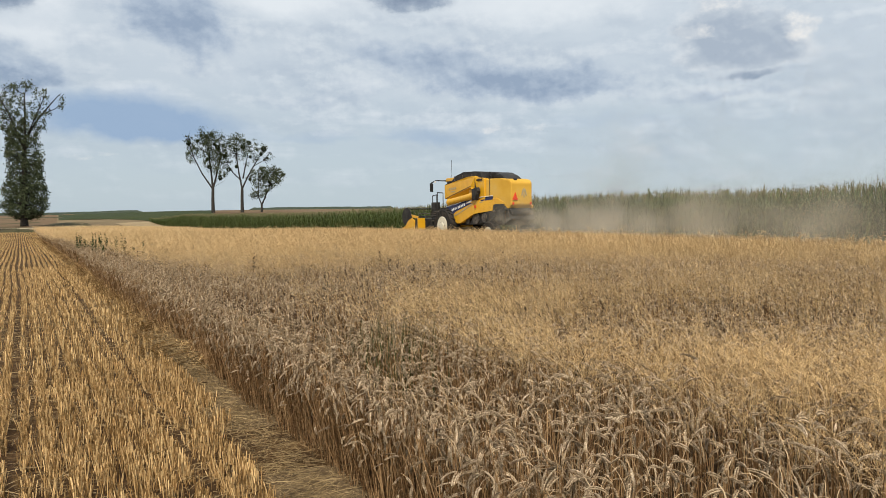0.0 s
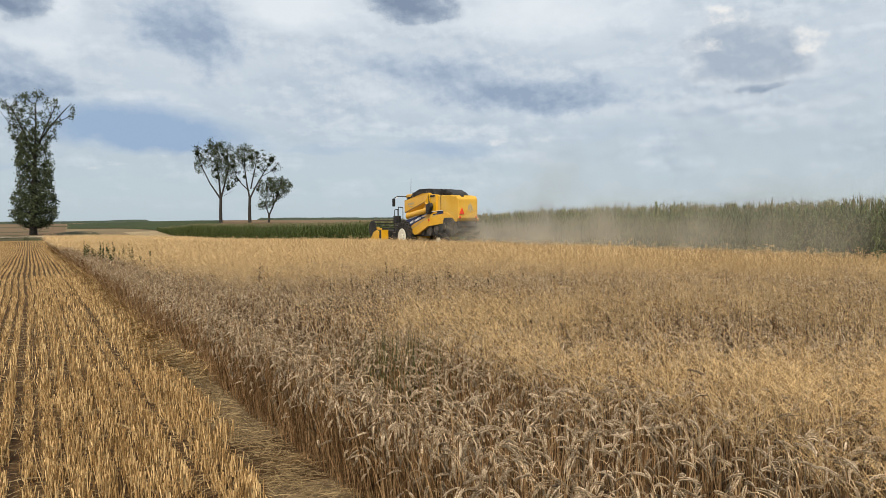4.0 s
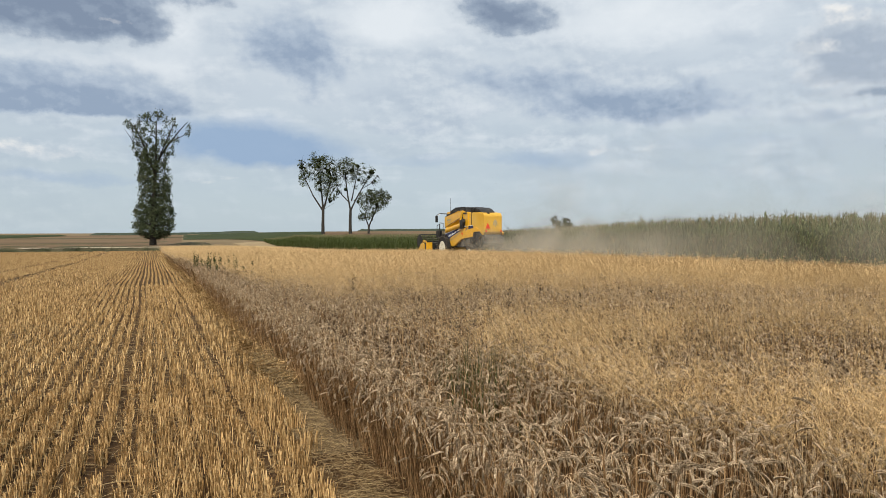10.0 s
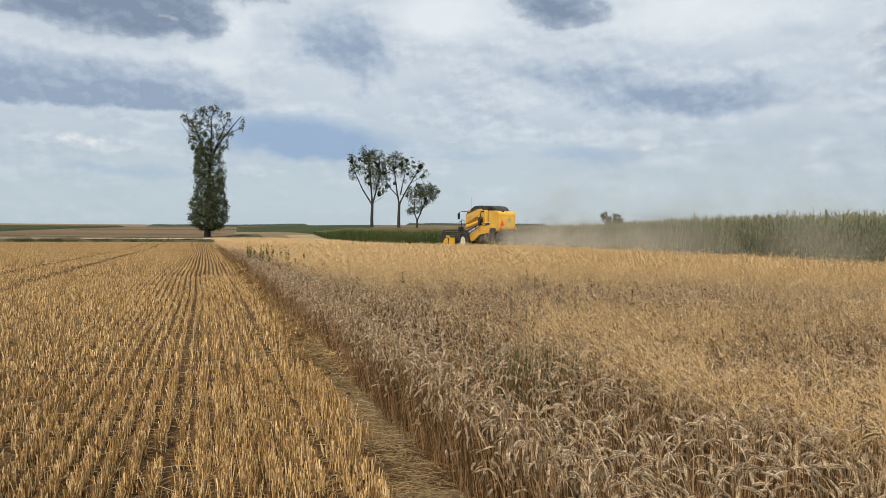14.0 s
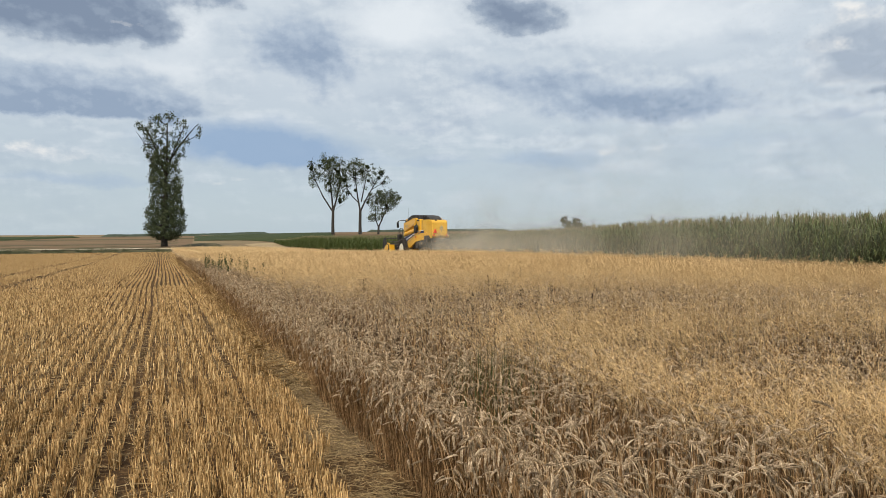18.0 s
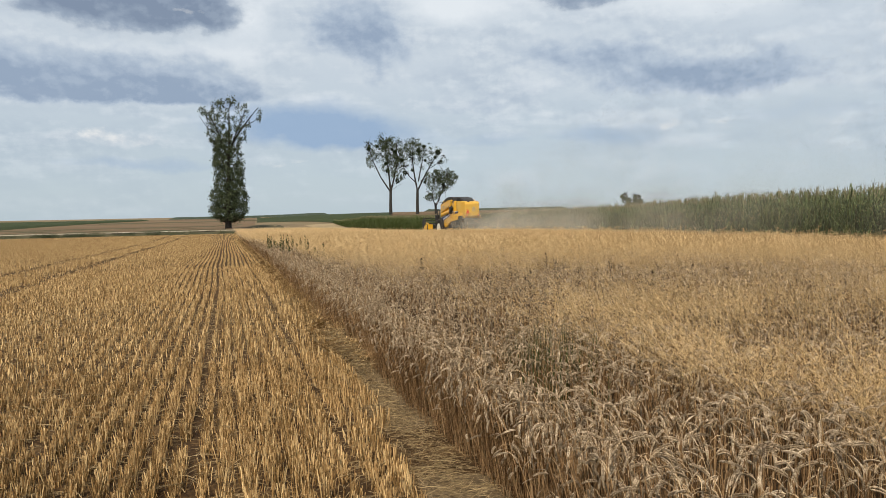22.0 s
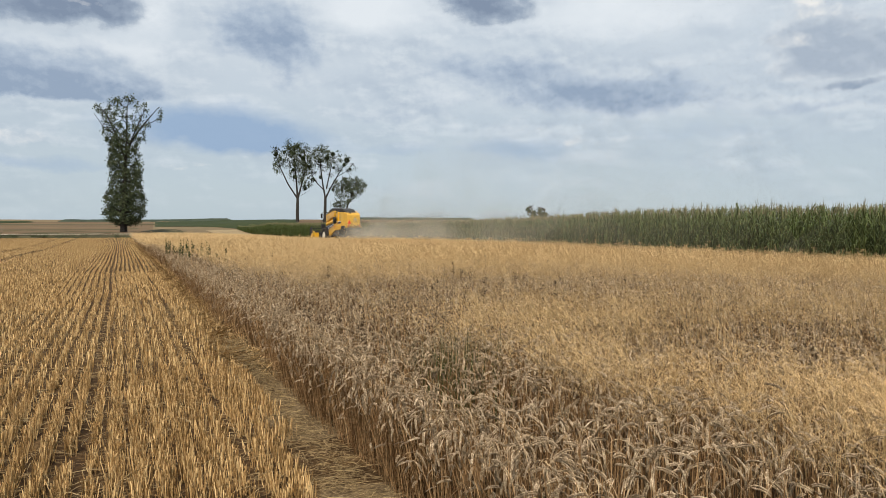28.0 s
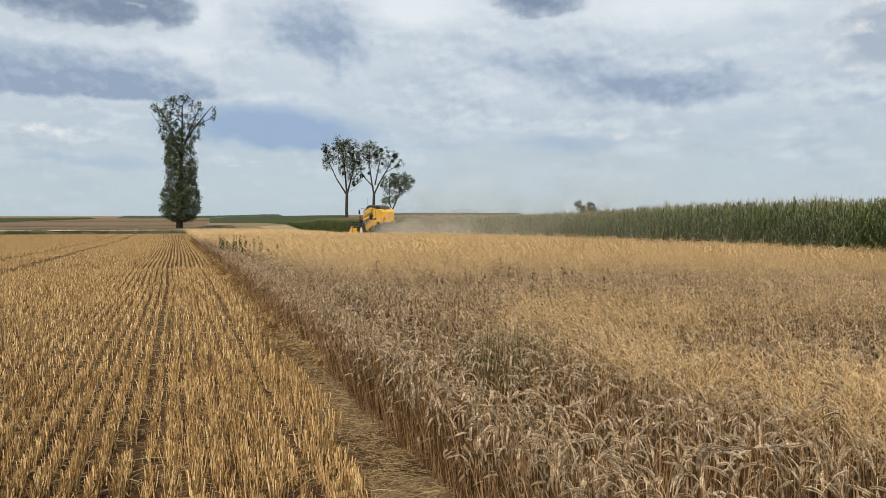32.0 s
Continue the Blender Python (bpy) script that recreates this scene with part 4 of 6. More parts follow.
# ---- maize ----
def maize_shape(r, level):
    """One maize plant, about 2.4 m tall with its tassel."""
    s = Shape()
    h = 2.0
    s.ribbon([Vector((0, 0, 0)), Vector((0, 0, h * 0.6)), Vector((0, 0, h))], [0.045, 0.035, 0.015], Vector((0, 1, 0)), 0)
    z0 = 0.35 if level == 0 else 1.15
    n = 13 if level == 0 else 7
    for k in range(n):
        z = z0 + (h - z0) * k / n + r.uniform(-0.05, 0.05)
        b = (k % 2) * 3.14 + r.uniform(-0.7, 0.7)
        d = Vector((math.cos(b), math.sin(b), 0))
        l = r.uniform(0.38, 0.62) * (1.0 if k < n - 3 else 0.6)
        up = r.uniform(0.22, 0.45)
        a = Vector((0, 0, z))
        s.ribbon([a, a + d * l * 0.42 + Vector((0, 0, up)), a + d * l * 0.8 + Vector((0, 0, up * 0.9)), a + d * l * 1.05 + Vector((0, 0, up * 0.3))],
                 [0.03, 0.046, 0.034, 0.0], Vector((-d.y, d.x, 0.2)).normalized(), 0)
    s.ribbon([Vector((0, 0, h - 0.1)), Vector((0.01, 0, h + 0.2)), Vector((0.02, 0.01, h + 0.42))], [0.018, 0.024, 0.008], Vector((1, 0, 0)), 1)
    for k in range(5):
        b = r.uniform(0, 6.283)
        d = Vector((math.cos(b) * 0.42, math.sin(b) * 0.42, 1)).normalized()
        a = Vector((0, 0, h + r.uniform(0.0, 0.12)))
        s.ribbon([a, a + d * r.uniform(0.22, 0.32) + Vector((d.x * 0.06, d.y * 0.06, -0.02))], [0.018, 0.010], Vector((-d.y, d.x, 0)).normalized(), 1)
    return s


def headland(y):
    """The stand thins out and stays short towards its far end."""
    return 0.45 + 0.55 * smooth(MAIZE_END - np.asarray(y, float), 0, 38)


def build_maize():
    crowd = Crowd()
    r = np.random.default_rng(21)
    pr = random.Random(22)
    full = [maize_shape(pr, 0) for _ in range(10)]
    tops = [maize_shape(pr, 1) for _ in range(10)]
    for row in range(11):
        x0 = MAIZE + 0.75 * row
        y = np.arange(4, MAIZE_END - 4 * math.sin(row), 0.14 if row < 2 else 0.30)
        y = y + r.normal(0, 0.05, len(y))
        n = len(y)
        x = x0 + r.normal(0, 0.06, n)
        tall = (r.normal(1.0, 0.03, n) + (field_noise(x, y, 6, 8) - 0.5) * 0.07 + 0.06 * (1 - smooth(y, 18, 45))) * headland(y)
        lean = np.stack([r.normal(0, 0.04, n), r.normal(0, 0.04, n)], 1)
        crowd.scatter(full if row < 2 else tops, np.stack([x, y, terrain(x, y)], 1), r.uniform(0, 6.283, n), np.ones(n), lean, tall, r)
    x = MAIZE + 8.5 + 50 * r.random(3600) ** 1.6
    y = r.uniform(10, MAIZE_END, len(x))
    crowd.scatter(tops, np.stack([x, y, terrain(x, y)], 1), r.uniform(0, 6.283, len(x)), np.full(len(x), 1.5), None, r.normal(1.0, 0.04, len(x)) * headland(y), r)
    tagged(crowd.build("maize", ["maize", "tassel"]), "tall green maize stand with pale tassels", "maize", kind="stuff")
    # one bumpy dark green sheet fills the stand behind its front row
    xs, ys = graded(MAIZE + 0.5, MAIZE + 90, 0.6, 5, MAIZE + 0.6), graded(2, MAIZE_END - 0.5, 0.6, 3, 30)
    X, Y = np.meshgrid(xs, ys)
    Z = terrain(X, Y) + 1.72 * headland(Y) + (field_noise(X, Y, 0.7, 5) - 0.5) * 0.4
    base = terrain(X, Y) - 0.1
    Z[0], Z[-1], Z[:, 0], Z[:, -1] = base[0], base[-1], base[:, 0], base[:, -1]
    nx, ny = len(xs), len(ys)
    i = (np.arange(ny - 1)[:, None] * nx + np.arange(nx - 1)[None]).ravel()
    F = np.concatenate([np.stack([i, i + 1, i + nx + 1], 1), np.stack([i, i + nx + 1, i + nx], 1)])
    tagged(mesh_np("maize_undergrowth", np.stack([X, Y, Z], -1).reshape(-1, 3), F, ["field_green"]), "dark green sheet filling the inside of the maize stand", "maize", kind="stuff")


build_maize()


# ---- trees ----
def bearing(az, r):
    a = radians(az)
    x, y = r * math.sin(a), r * math.cos(a)
    return x, y, float(terrain(x, y))


def clumped(q, centres, spread, m, leaf):
    """Leaf-shaped quads in bunches round the given centres."""
    n = len(centres)
    p = (np.repeat(centres, m, 0) + q.normal(0, 1, (n * m, 3)) * np.repeat(spread, m, 0))
    size = q.uniform(0.6, 1.25, (n * m, 1)) * leaf
    u = q.normal(0, 1, (n * m, 3))
    u /= np.linalg.norm(u, axis=1, keepdims=True)
    w = np.cross(u, q.normal(0, 1, (n * m, 3)))
    w /= np.linalg.norm(w, axis=1, keepdims=True)
    V = np.stack([p - u * size * 0.5, p + w * size * 0.32, p + u * size * 0.5, p - w * size * 0.32], 1).reshape(-1, 3)
    i = np.arange(n * m)[:, None] * 4
    return V, np.concatenate([i + [[0, 1, 2]], i + [[0, 2, 3]]])


def poplar(at):
    """The tall lone poplar: an upright leafy column that forks into a thin open top."""
    r, q = random.Random(41), np.random.default_rng(41)
    root = thing("poplar_tree", "tall dark green poplar with a forked thin top, standing alone", "tree", at=at)
    trunk = [((0, 0, -0.3), 0.75), ((0, 0, 2), 0.58), ((0.2, 0, 8), 0.45), ((0.5, 0, 13), 0.34), ((0.7, 0, 17), 0.25)]
    limbs = [
        trunk,
        [((0.7, 0, 16), 0.20), ((2.6, 0.3, 19.4), 0.15), ((5.0, 0, 22.6), 0.10), ((6.6, 0, 24.6), 0.04)],
        [((0.5, 0, 14), 0.20), ((-0.8, 0.4, 18), 0.15), ((-2.6, 0, 22.4), 0.10), ((-4.6, 0, 24.6), 0.04)],
        [((0.7, 0, 17), 0.18), ((0.8, -0.3, 21), 0.13), ((0.9, 0, 24), 0.07), ((1.3, 0, 26.2), 0.03)],
        [((1.4, 0, 17.6), 0.12), ((3.0, -0.5, 21.4), 0.09), ((4.4, -0.3, 24.6), 0.03)],
        [((3.4, 0.2, 20.6), 0.09), ((5.6, 0, 21.7), 0.06), ((7.4, 0, 23.2), 0.03)],
        [((-1.0, 0.2, 18.6), 0.10), ((-3.4, 0, 20.4), 0.06), ((-4.8, 0.2, 22.6), 0.03)],
    ]
    # outline: height, left and right reach, how full it is there on the left and on the right
    outline = [(2.0, -1.8, 1.8, 1.0, 1.0), (3.0, -3.8, 3.9, 1.0, 1.0), (5.0, -4.0, 4.3, 1.0, 1.0), (7.5, -3.5, 3.9, 1.0, 1.0), (9.5, -2.9, 3.3, 0.9, 0.9), (12.0, -2.9, 3.7, 0.85, 0.85),
               (14.5, -2.8, 3.4, 0.8, 0.75), (17.0, -2.7, 2.9, 0.75, 0.55), (19.0, -3.7, 3.9, 0.7, 0.40), (21.0, -4.1, 5.7, 0.65, 0.30), (22.8, -3.9, 7.0, 0.75, 0.28), (24.0, -5.0, 8.2, 0.7, 0.32), (25.0, -5.6, 7.8, 0.42, 0.30), (25.8, -2.2, 3.0, 0.3, 0.2), (26.8, 0.3, 2.0, 0.25, 0.2)]
    outline = [(z * 0.97, a * 0.88, b * 0.95, c, d) for z, a, b, c, d in outline]
    zs = [o[0] for o in outline]
    n = 1250
    z = 1.95 + 24.0 * q.random(n) ** 1.12
    side = q.random(n)
    left, right = np.interp(z, zs, [o[1] for o in outline]), np.interp(z, zs, [o[2] for o in outline])
    full = np.interp(z, zs, [o[3] for o in outline]) * (side < -left / np.maximum(right - left, 0.1)) + np.interp(z, zs, [o[4] for o in outline]) * (side >= -left / np.maximum(right - left, 0.1))
    keep = q.random(n) < full
    z, side, left, right = z[keep], side[keep], left[keep], right[keep]
    x = left + (right - left) * side
    deep = np.sqrt(np.clip(1 - (2 * side - 1) ** 2, 0.05, 1)) * (right - left) * 0.42
    y = q.uniform(-1, 1, len(z)) * deep
    C = np.stack([x, y, z], 1)
    s = Shape()
    for line in limbs:
        s.tube([Vector(p) for p, _ in line], [w for _, w in line], 0, 7)
    joints = [Vector(a[0]).lerp(Vector(b[0]), f) for line in limbs for a, b in zip(line, line[1:]) for f in (0.0, 0.33, 0.66)]
    for c in C[::2]:
        e = Vector(c)
        near = min((j for j in joints if j.z < e.z + 0.2), key=lambda j: (j - e).length + 0.5 * abs(j.z - e.z + 1.8), default=joints[0])
        mid = near.lerp(e, 0.55) + Vector((0, 0, -0.12 * (e - near).length))
        s.tube([near, mid, e], [0.055, 0.035, 0.012], 0, 3)
    bark = mesh_np("trunk", s.v, s.f, ["bark"])
    bark.parent = root
    # upswept bunches of leaves
    spread = np.stack([q.uniform(0.16, 0.32, len(C)), q.uniform(0.16, 0.32, len(C)), q.uniform(0.24, 0.46, len(C))], 1)
    V, F = clumped(q, C, spread, 26, 0.33)
    crown = mesh_np("crown", V, F, ["foliage"])
    crown.parent = root
    return root


def tree(name, label, at, limbs, blobs, mistle, seed, leaf=0.34, wide=1.0):
    """limbs: polylines of (place, radius); blobs: (centre, radii, leaves) in the tree's own space, x across the view."""
    blobs = [(c, tuple(a * wide for a in rad), n) for c, rad, n in blobs]
    r = random.Random(seed)
    q = np.random.default_rng(seed)
    root = thing(name, label, "tree", at=at)
    s = Shape()
    for line in limbs:
        s.tube([Vector(p) for p, _ in line], [w for _, w in line], 0, 7)
    tips = [Vector(line[-1][0]) for line in limbs] + [Vector(line[len(line) // 2][0]) for line in limbs]
    for c, rad, n in blobs:
        for _ in range(max(5, n // 60) if n > 250 else 22):
            e = Vector((c[0] + r.gauss(0, 0.55) * rad[0], c[1] + r.gauss(0, 0.55) * rad[1], c[2] + r.gauss(0, 0.55) * rad[2]))
            near = min(tips, key=lambda p: (p - e).length)
            mid = near.lerp(e, 0.5) + Vector((r.uniform(-0.3, 0.3), r.uniform(-0.3, 0.3), r.uniform(-0.1, 0.4)))
            s.tube([near, mid, e], [0.06, 0.04, 0.018], 0, 3)
    trunk = mesh_np("trunk", s.v, s.f, ["bark"])
    trunk.parent = root
    C, S = [], []
    for c, rad, n in blobs:
        lumps = q.normal(0, 0.54, (max(6, n // 15), 3))
        lumps /= np.maximum(1.0, np.linalg.norm(lumps, axis=1, keepdims=True) / 0.97)
        C.append(lumps * np.array(rad) + np.array(c))
        S.append(np.full((len(lumps), 3), 0.125) * np.array(rad) * q.uniform(0.6, 1.2, (len(lumps), 1)))
    V, F = clumped(q, np.concatenate(C), np.concatenate(S), 26, leaf)
    crown = mesh_np("crown", V, F, ["foliage"])
    crown.parent = root
    for c, rad in mistle:
        b = Shape()
        for _ in range(90):
            d = Vector((r.gauss(0, 1), r.gauss(0, 1), r.gauss(0, 1))).normalized()
            b.spike(d * rad * 0.3, d * rad * r.uniform(0.8, 1.1), 0.14, 0)
        ball = mesh_np("mistletoe_clump", b.v, b.f, ["mistletoe"])
        ball.parent = root
        ball.location = c
        ball["label"] = "dark round mistletoe clump"
    return root


def facing(az, r):
    x, y, z = bearing(az, r)
    return pose(x, y, z - 0.1, 0, 0, -az)


def build_trees():
    poplar(facing(0.3, 150))

    limbs = [
        [((0, 0, -0.3), 0.5), ((0, 0, 3), 0.42), ((0.1, 0, 6.7), 0.37)],
        [((0.1, 0, 6.5), 0.3), ((-0.2, 0, 10.5), 0.22), ((-0.6, 0, 15), 0.15), ((-0.8, 0, 20), 0.07)],
        [((0, 0, 6.5), 0.24), ((-2.6, 0, 10.6), 0.18), ((-4.6, 0.3, 15.0), 0.12), ((-5.6, 0, 18.2), 0.05)],
        [((0.1, 0, 6.5), 0.28), ((1.2, 0, 10.4), 0.2), ((2.2, 0.2, 15), 0.13), ((2.0, 0, 19.4), 0.06)],
    ]
    blobs = [
        ((-1.2, 0, 20.2), (2.2, 2.0, 1.9), 900), ((1.2, 0, 19.4), (1.9, 1.8, 2.0), 700), ((-4.9, 0, 16.2), (1.4, 1.4, 2.3), 700), ((-5.9, 0, 19.8), (1.0, 0.9, 0.9), 120),
        ((0.9, 0, 14.5), (2.4, 2.2, 3.2), 1700), ((2.6, 0, 15.8), (1.6, 1.6, 2.2), 650), ((2.4, 0, 10.6), (1.3, 1.3, 1.4), 300), ((-2.4, 0, 17.8), (1.9, 1.5, 2.2), 620), ((-0.6, 0, 17.0), (1.6, 1.4, 2.0), 420),
    ]
    mist = [((-5.7, -0.5, 18.4), 0.75), ((-3.4, -0.6, 19.0), 0.6), ((1.6, -1.2, 17.4), 0.7), ((3.3, -0.8, 15.2), 0.65), ((-1.0, -0.9, 14.2), 0.6), ((-0.6, -1.1, 12.2), 0.8), ((4.2, -0.6, 11.6), 0.8), ((2.0, -0.8, 9.4), 0.9), ((0.8, -1.0, 18.2), 0.5), ((0.2, -1.0, 20.6), 0.45)]
    tree("mistletoe_tree", "tall forked tree hung with dark mistletoe clumps", facing(12.9, 200), limbs, blobs, mist, 42, 0.29, 1.27)

    limbs = [
        [((0, 0, -0.3), 0.5), ((0, 0, 3), 0.42), ((0.1, 0, 6.7), 0.36)],
        [((0.1, 0, 6.5), 0.26), ((-0.6, 0, 10.5), 0.2), ((-1.2, 0, 15.5), 0.14), ((-1.0, 0, 20), 0.05)],
        [((0.1, 0, 6.5), 0.26), ((1.8, 0, 10.0), 0.18), ((4.2, 0.2, 14.2), 0.12), ((6.4, 0, 17.4), 0.05)],
        [((0.0, 0, 8.6), 0.18), ((-2.2, 0, 10.8), 0.13), ((-3.8, 0, 13.5), 0.08)],
        [((0.4, 0, 9.2), 0.2), ((1.2, 0.4, 13), 0.14), ((2.2, 0, 17.4), 0.06)],
        [((1.0, 0, 9.3), 0.14), ((3.0, 0, 10.2), 0.1), ((4.4, 0, 11), 0.06)],
        [((3.0, 0.2, 12.4), 0.1), ((6.0, 0, 14.2), 0.07), ((7.8, 0, 16.4), 0.03)],
    ]
    blobs = [
        ((-0.8, 0, 18.6), (2.2, 2.0, 2.1), 1300), ((-3.0, 0, 17.6), (1.3, 1.2, 1.7), 380), ((2.0, 0, 18.6), (1.6, 1.4, 1.3), 260), ((5.2, 0, 16.6), (2.2, 1.6, 1.8), 330), ((2.2, 0, 16.4), (2.4, 1.8, 2.0), 330),
        ((3.2, 0, 14.8), (2.0, 1.6, 1.8), 170), ((-2.8, 0, 14.2), (1.2, 1.1, 1.6), 160), ((6.8, 0, 14.8), (1.2, 1.1, 1.4), 110), ((0.4, 0, 14.6), (1.5, 1.4, 2.0), 160),
    ]
    mist = [((6.0, -0.8, 17.2), 1.0), ((2.2, -0.6, 18.8), 0.7), ((-1.4, -0.7, 16.8), 0.75), ((2.4, -0.8, 15.0), 0.5), ((-1.2, -0.6, 12.4), 0.6), ((5.2, -0.6, 15.8), 0.6), ((2.2, -0.6, 9.0), 0.55), ((0.6, -0.8, 17.6), 0.8), ((6.9, -0.6, 14.8), 0.45)]
    tree("mistletoe_tree", "thin-crowned tree with bare twigs and mistletoe clumps", facing(15.05, 200), limbs, blobs, mist, 43, 0.27, 1.27)

    limbs = [
        [((0, 0, -0.3), 0.34), ((0.1, 0, 2.2), 0.28)],
        [((0.1, 0, 2.1), 0.2), ((-0.7, 0, 4.2), 0.14), ((-0.6, 0, 8.8), 0.06)],
        [((0.1, 0, 2.1), 0.22), ((1.2, 0, 4.6), 0.16), ((2.6, 0, 8), 0.1), ((3.6, 0, 10.8), 0.05)],
    ]
    blobs = [
        ((-0.6, 0, 5.2), (1.7, 1.6, 1.3), 700), ((-0.4, 0, 9.6), (1.9, 1.8, 2.0), 1100), ((2.8, 0, 9.6), (1.9, 1.8, 2.3), 1400), ((4.5, 0, 10.3), (1.6, 1.4, 1.5), 650), ((0.8, 0, 11.6), (1.4, 1.3, 1.0), 350), ((1.9, 0, 6.6), (0.9, 0.9, 0.9), 220),
    ]
    tree("field_tree", "small round dense tree beside the tall ones", facing(16.5, 200), limbs, blobs, [((2.2, -0.9, 8.2), 0.5)], 44, 0.30, 1.36)

    limbs = [[((0, 0, -0.3), 0.25), ((0, 0, 3), 0.2)], [((0, 0, 2), 0.14), ((-0.8, 0, 4.2), 0.08), ((-1.1, 0, 5.6), 0.03)], [((0, 0, 2.5), 0.14), ((0.8, 0, 4.2), 0.08), ((1.2, 0, 5.2), 0.03)]]
    blobs = [((-0.3, 0, 4.3), (1.5, 1.3, 1.2), 700), ((-1.2, 0, 5.0), (0.8, 0.7, 0.8), 200), ((1.4, 0, 3.9), (1.4, 1.2, 0.7), 400), ((0.8, 0, 4.8), (0.6, 0.6, 0.7), 150)]
    tree("field_tree", "bushy dark tree rising behind the maize", facing(32.0, 132), limbs, blobs, [], 45, 0.26)
    limbs = [[((0, 0, -0.3), 0.2), ((0, 0, 2), 0.15)], [((0, 0, 1.5), 0.1), ((1.4, 0, 2.8), 0.05)]]
    blobs = [((0, 0, 3.0), (1.3, 1.1, 0.7), 450), ((2.0, 0, 2.7), (1.2, 1.0, 0.5), 250), ((-2.4, 0, 2.6), (1.6, 1.0, 0.5), 260)]
    tree("field_bush", "low dark bush behind the maize tops", facing(36.3, 150), limbs, blobs, [], 46, 0.26)


build_trees()


# ---- the combine harvester ----
def prism(profile, x0, x1, bevel=0.03, inset=0.0):
    """A solid of that side view (y, z), from x0 to x1; inset narrows its outer end."""
    bm = bmesh.new()
    a = [bm.verts.new((x0, y, z)) for y, z in profile]
    cy, cz = sum(p[0] for p in profile) / len(profile), sum(p[1] for p in profile) / len(profile)
    b = [bm.verts.new((x1, cy + (y - cy) * (1 - inset), cz + (z - cz) * (1 - inset))) for y, z in profile]
    bm.faces.new(a)
    bm.faces.new(list(reversed(b)))
    n = len(profile)
    for i in range(n):
        bm.faces.new((a[i], b[i], b[(i + 1) % n], a[(i + 1) % n]))
    if bevel:
        bmesh.ops.bevel(bm, geom=list(bm.edges), offset=bevel, segments=2, affect="EDGES", profile=0.6)
    return bm


def box(lo, hi, bevel=0.02):
    return prism([(lo[1], lo[2]), (hi[1], lo[2]), (hi[1], hi[2]), (lo[1], hi[2])], lo[0], hi[0], bevel)


def rod(bm, a, b, r, seg=8, r2=None):
    a, b = Vector(a), Vector(b)
    d = b - a
    m = Matrix.Translation((a + b) / 2) @ d.to_track_quat("Z", "Y").to_matrix().to_4x4()
    bmesh.ops.create_cone(bm, cap_ends=True, segments=seg, radius1=r, radius2=r if r2 is None else r2, depth=d.length, matrix=m)
    return bm


def pipe(points, r, seg=8):
    bm = bmesh.new()
    for a, b in zip(points, points[1:]):
        rod(bm, a, b, r, seg)
    return bm


def lathe(rings, seg=32):
    """A turned solid about the x axis: rings of (x, radius)."""
    bm = bmesh.new()
    loops = [[bm.verts.new((x, r * math.cos(6.28319 * k / seg), r * math.sin(6.28319 * k / seg))) for k in range(seg)] for x, r in rings]
    for a, b in zip(loops, loops[1:]):
        for k in range(seg):
            bm.faces.new((a[k], a[(k + 1) % seg], b[(k + 1) % seg], b[k]))
    bm.faces.new(list(reversed(loops[0])))
    bm.faces.new(loops[-1])
    return bm


def wheel(name, root, at, r, w, rim_r, out, lugs):
    """A tractor wheel: tyre with lugs, dished rim and hub."""
    tyre_bm = lathe([(-w / 2, rim_r), (-w / 2, r * 0.86), (-w * 0.36, r * 0.95), (w * 0.36, r * 0.95), (w / 2, r * 0.86), (w / 2, rim_r)], 36)
    for k in range(lugs):
        a = 6.28319 * k / lugs
        for side in (-1, 1):
            m = Matrix.Rotation(a + side * 0.09, 4, "X") @ Matrix.Translation((side * w * 0.22, 0, r * 0.965)) @ Matrix.Rotation(side * 0.6, 4, "Z")
            bmesh.ops.create_cube(tyre_bm, size=1, matrix=m @ Matrix.Diagonal((w * 0.5, r * 0.07, r * 0.075, 1)))
    hub = thing_part(name, root, at)
    part("tyre", tyre_bm, "rubber", hub, "black lugged rubber tyre")
    d = out * w * 0.5
    rings = [(d * 0.98, rim_r * 1.02), (d * 1.06, rim_r * 0.98), (d * 1.06, rim_r * 0.90), (d * 1.012, rim_r * 0.80), (d * 1.012, rim_r * 0.34), (d * 1.12, rim_r * 0.28), (d * 1.12, rim_r * 0.1)]
    part("rim", lathe(rings, 28), "rim", hub, "cream painted steel rim")
    bolts = bmesh.new()
    for k in range(8):
        a = 6.28319 * k / 8
        rod(bolts, (d * 1.0, math.cos(a) * rim_r * 0.5, math.sin(a) * rim_r * 0.5), (d * 1.05, math.cos(a) * rim_r * 0.5, math.sin(a) * rim_r * 0.5), 0.022, 6)
    tagged(part("wheel_bolts", bolts, "steel", hub), kind="stuff")
    return hub


def thing_part(name, root, at):
    """An empty part that carries sub-parts."""
    ob = new(name)
    ob.parent = root
    ob.location = at
    return ob


def taper(bm, y0, y1, ratio):
    """Draws a bmesh in towards the middle line behind y0."""
    for v in bm.verts:
        f = min(1.0, max(0.0, (y0 - v.co.y) / (y0 - y1)))
        v.co.x *= 1 + (ratio - 1) * f
    return bm


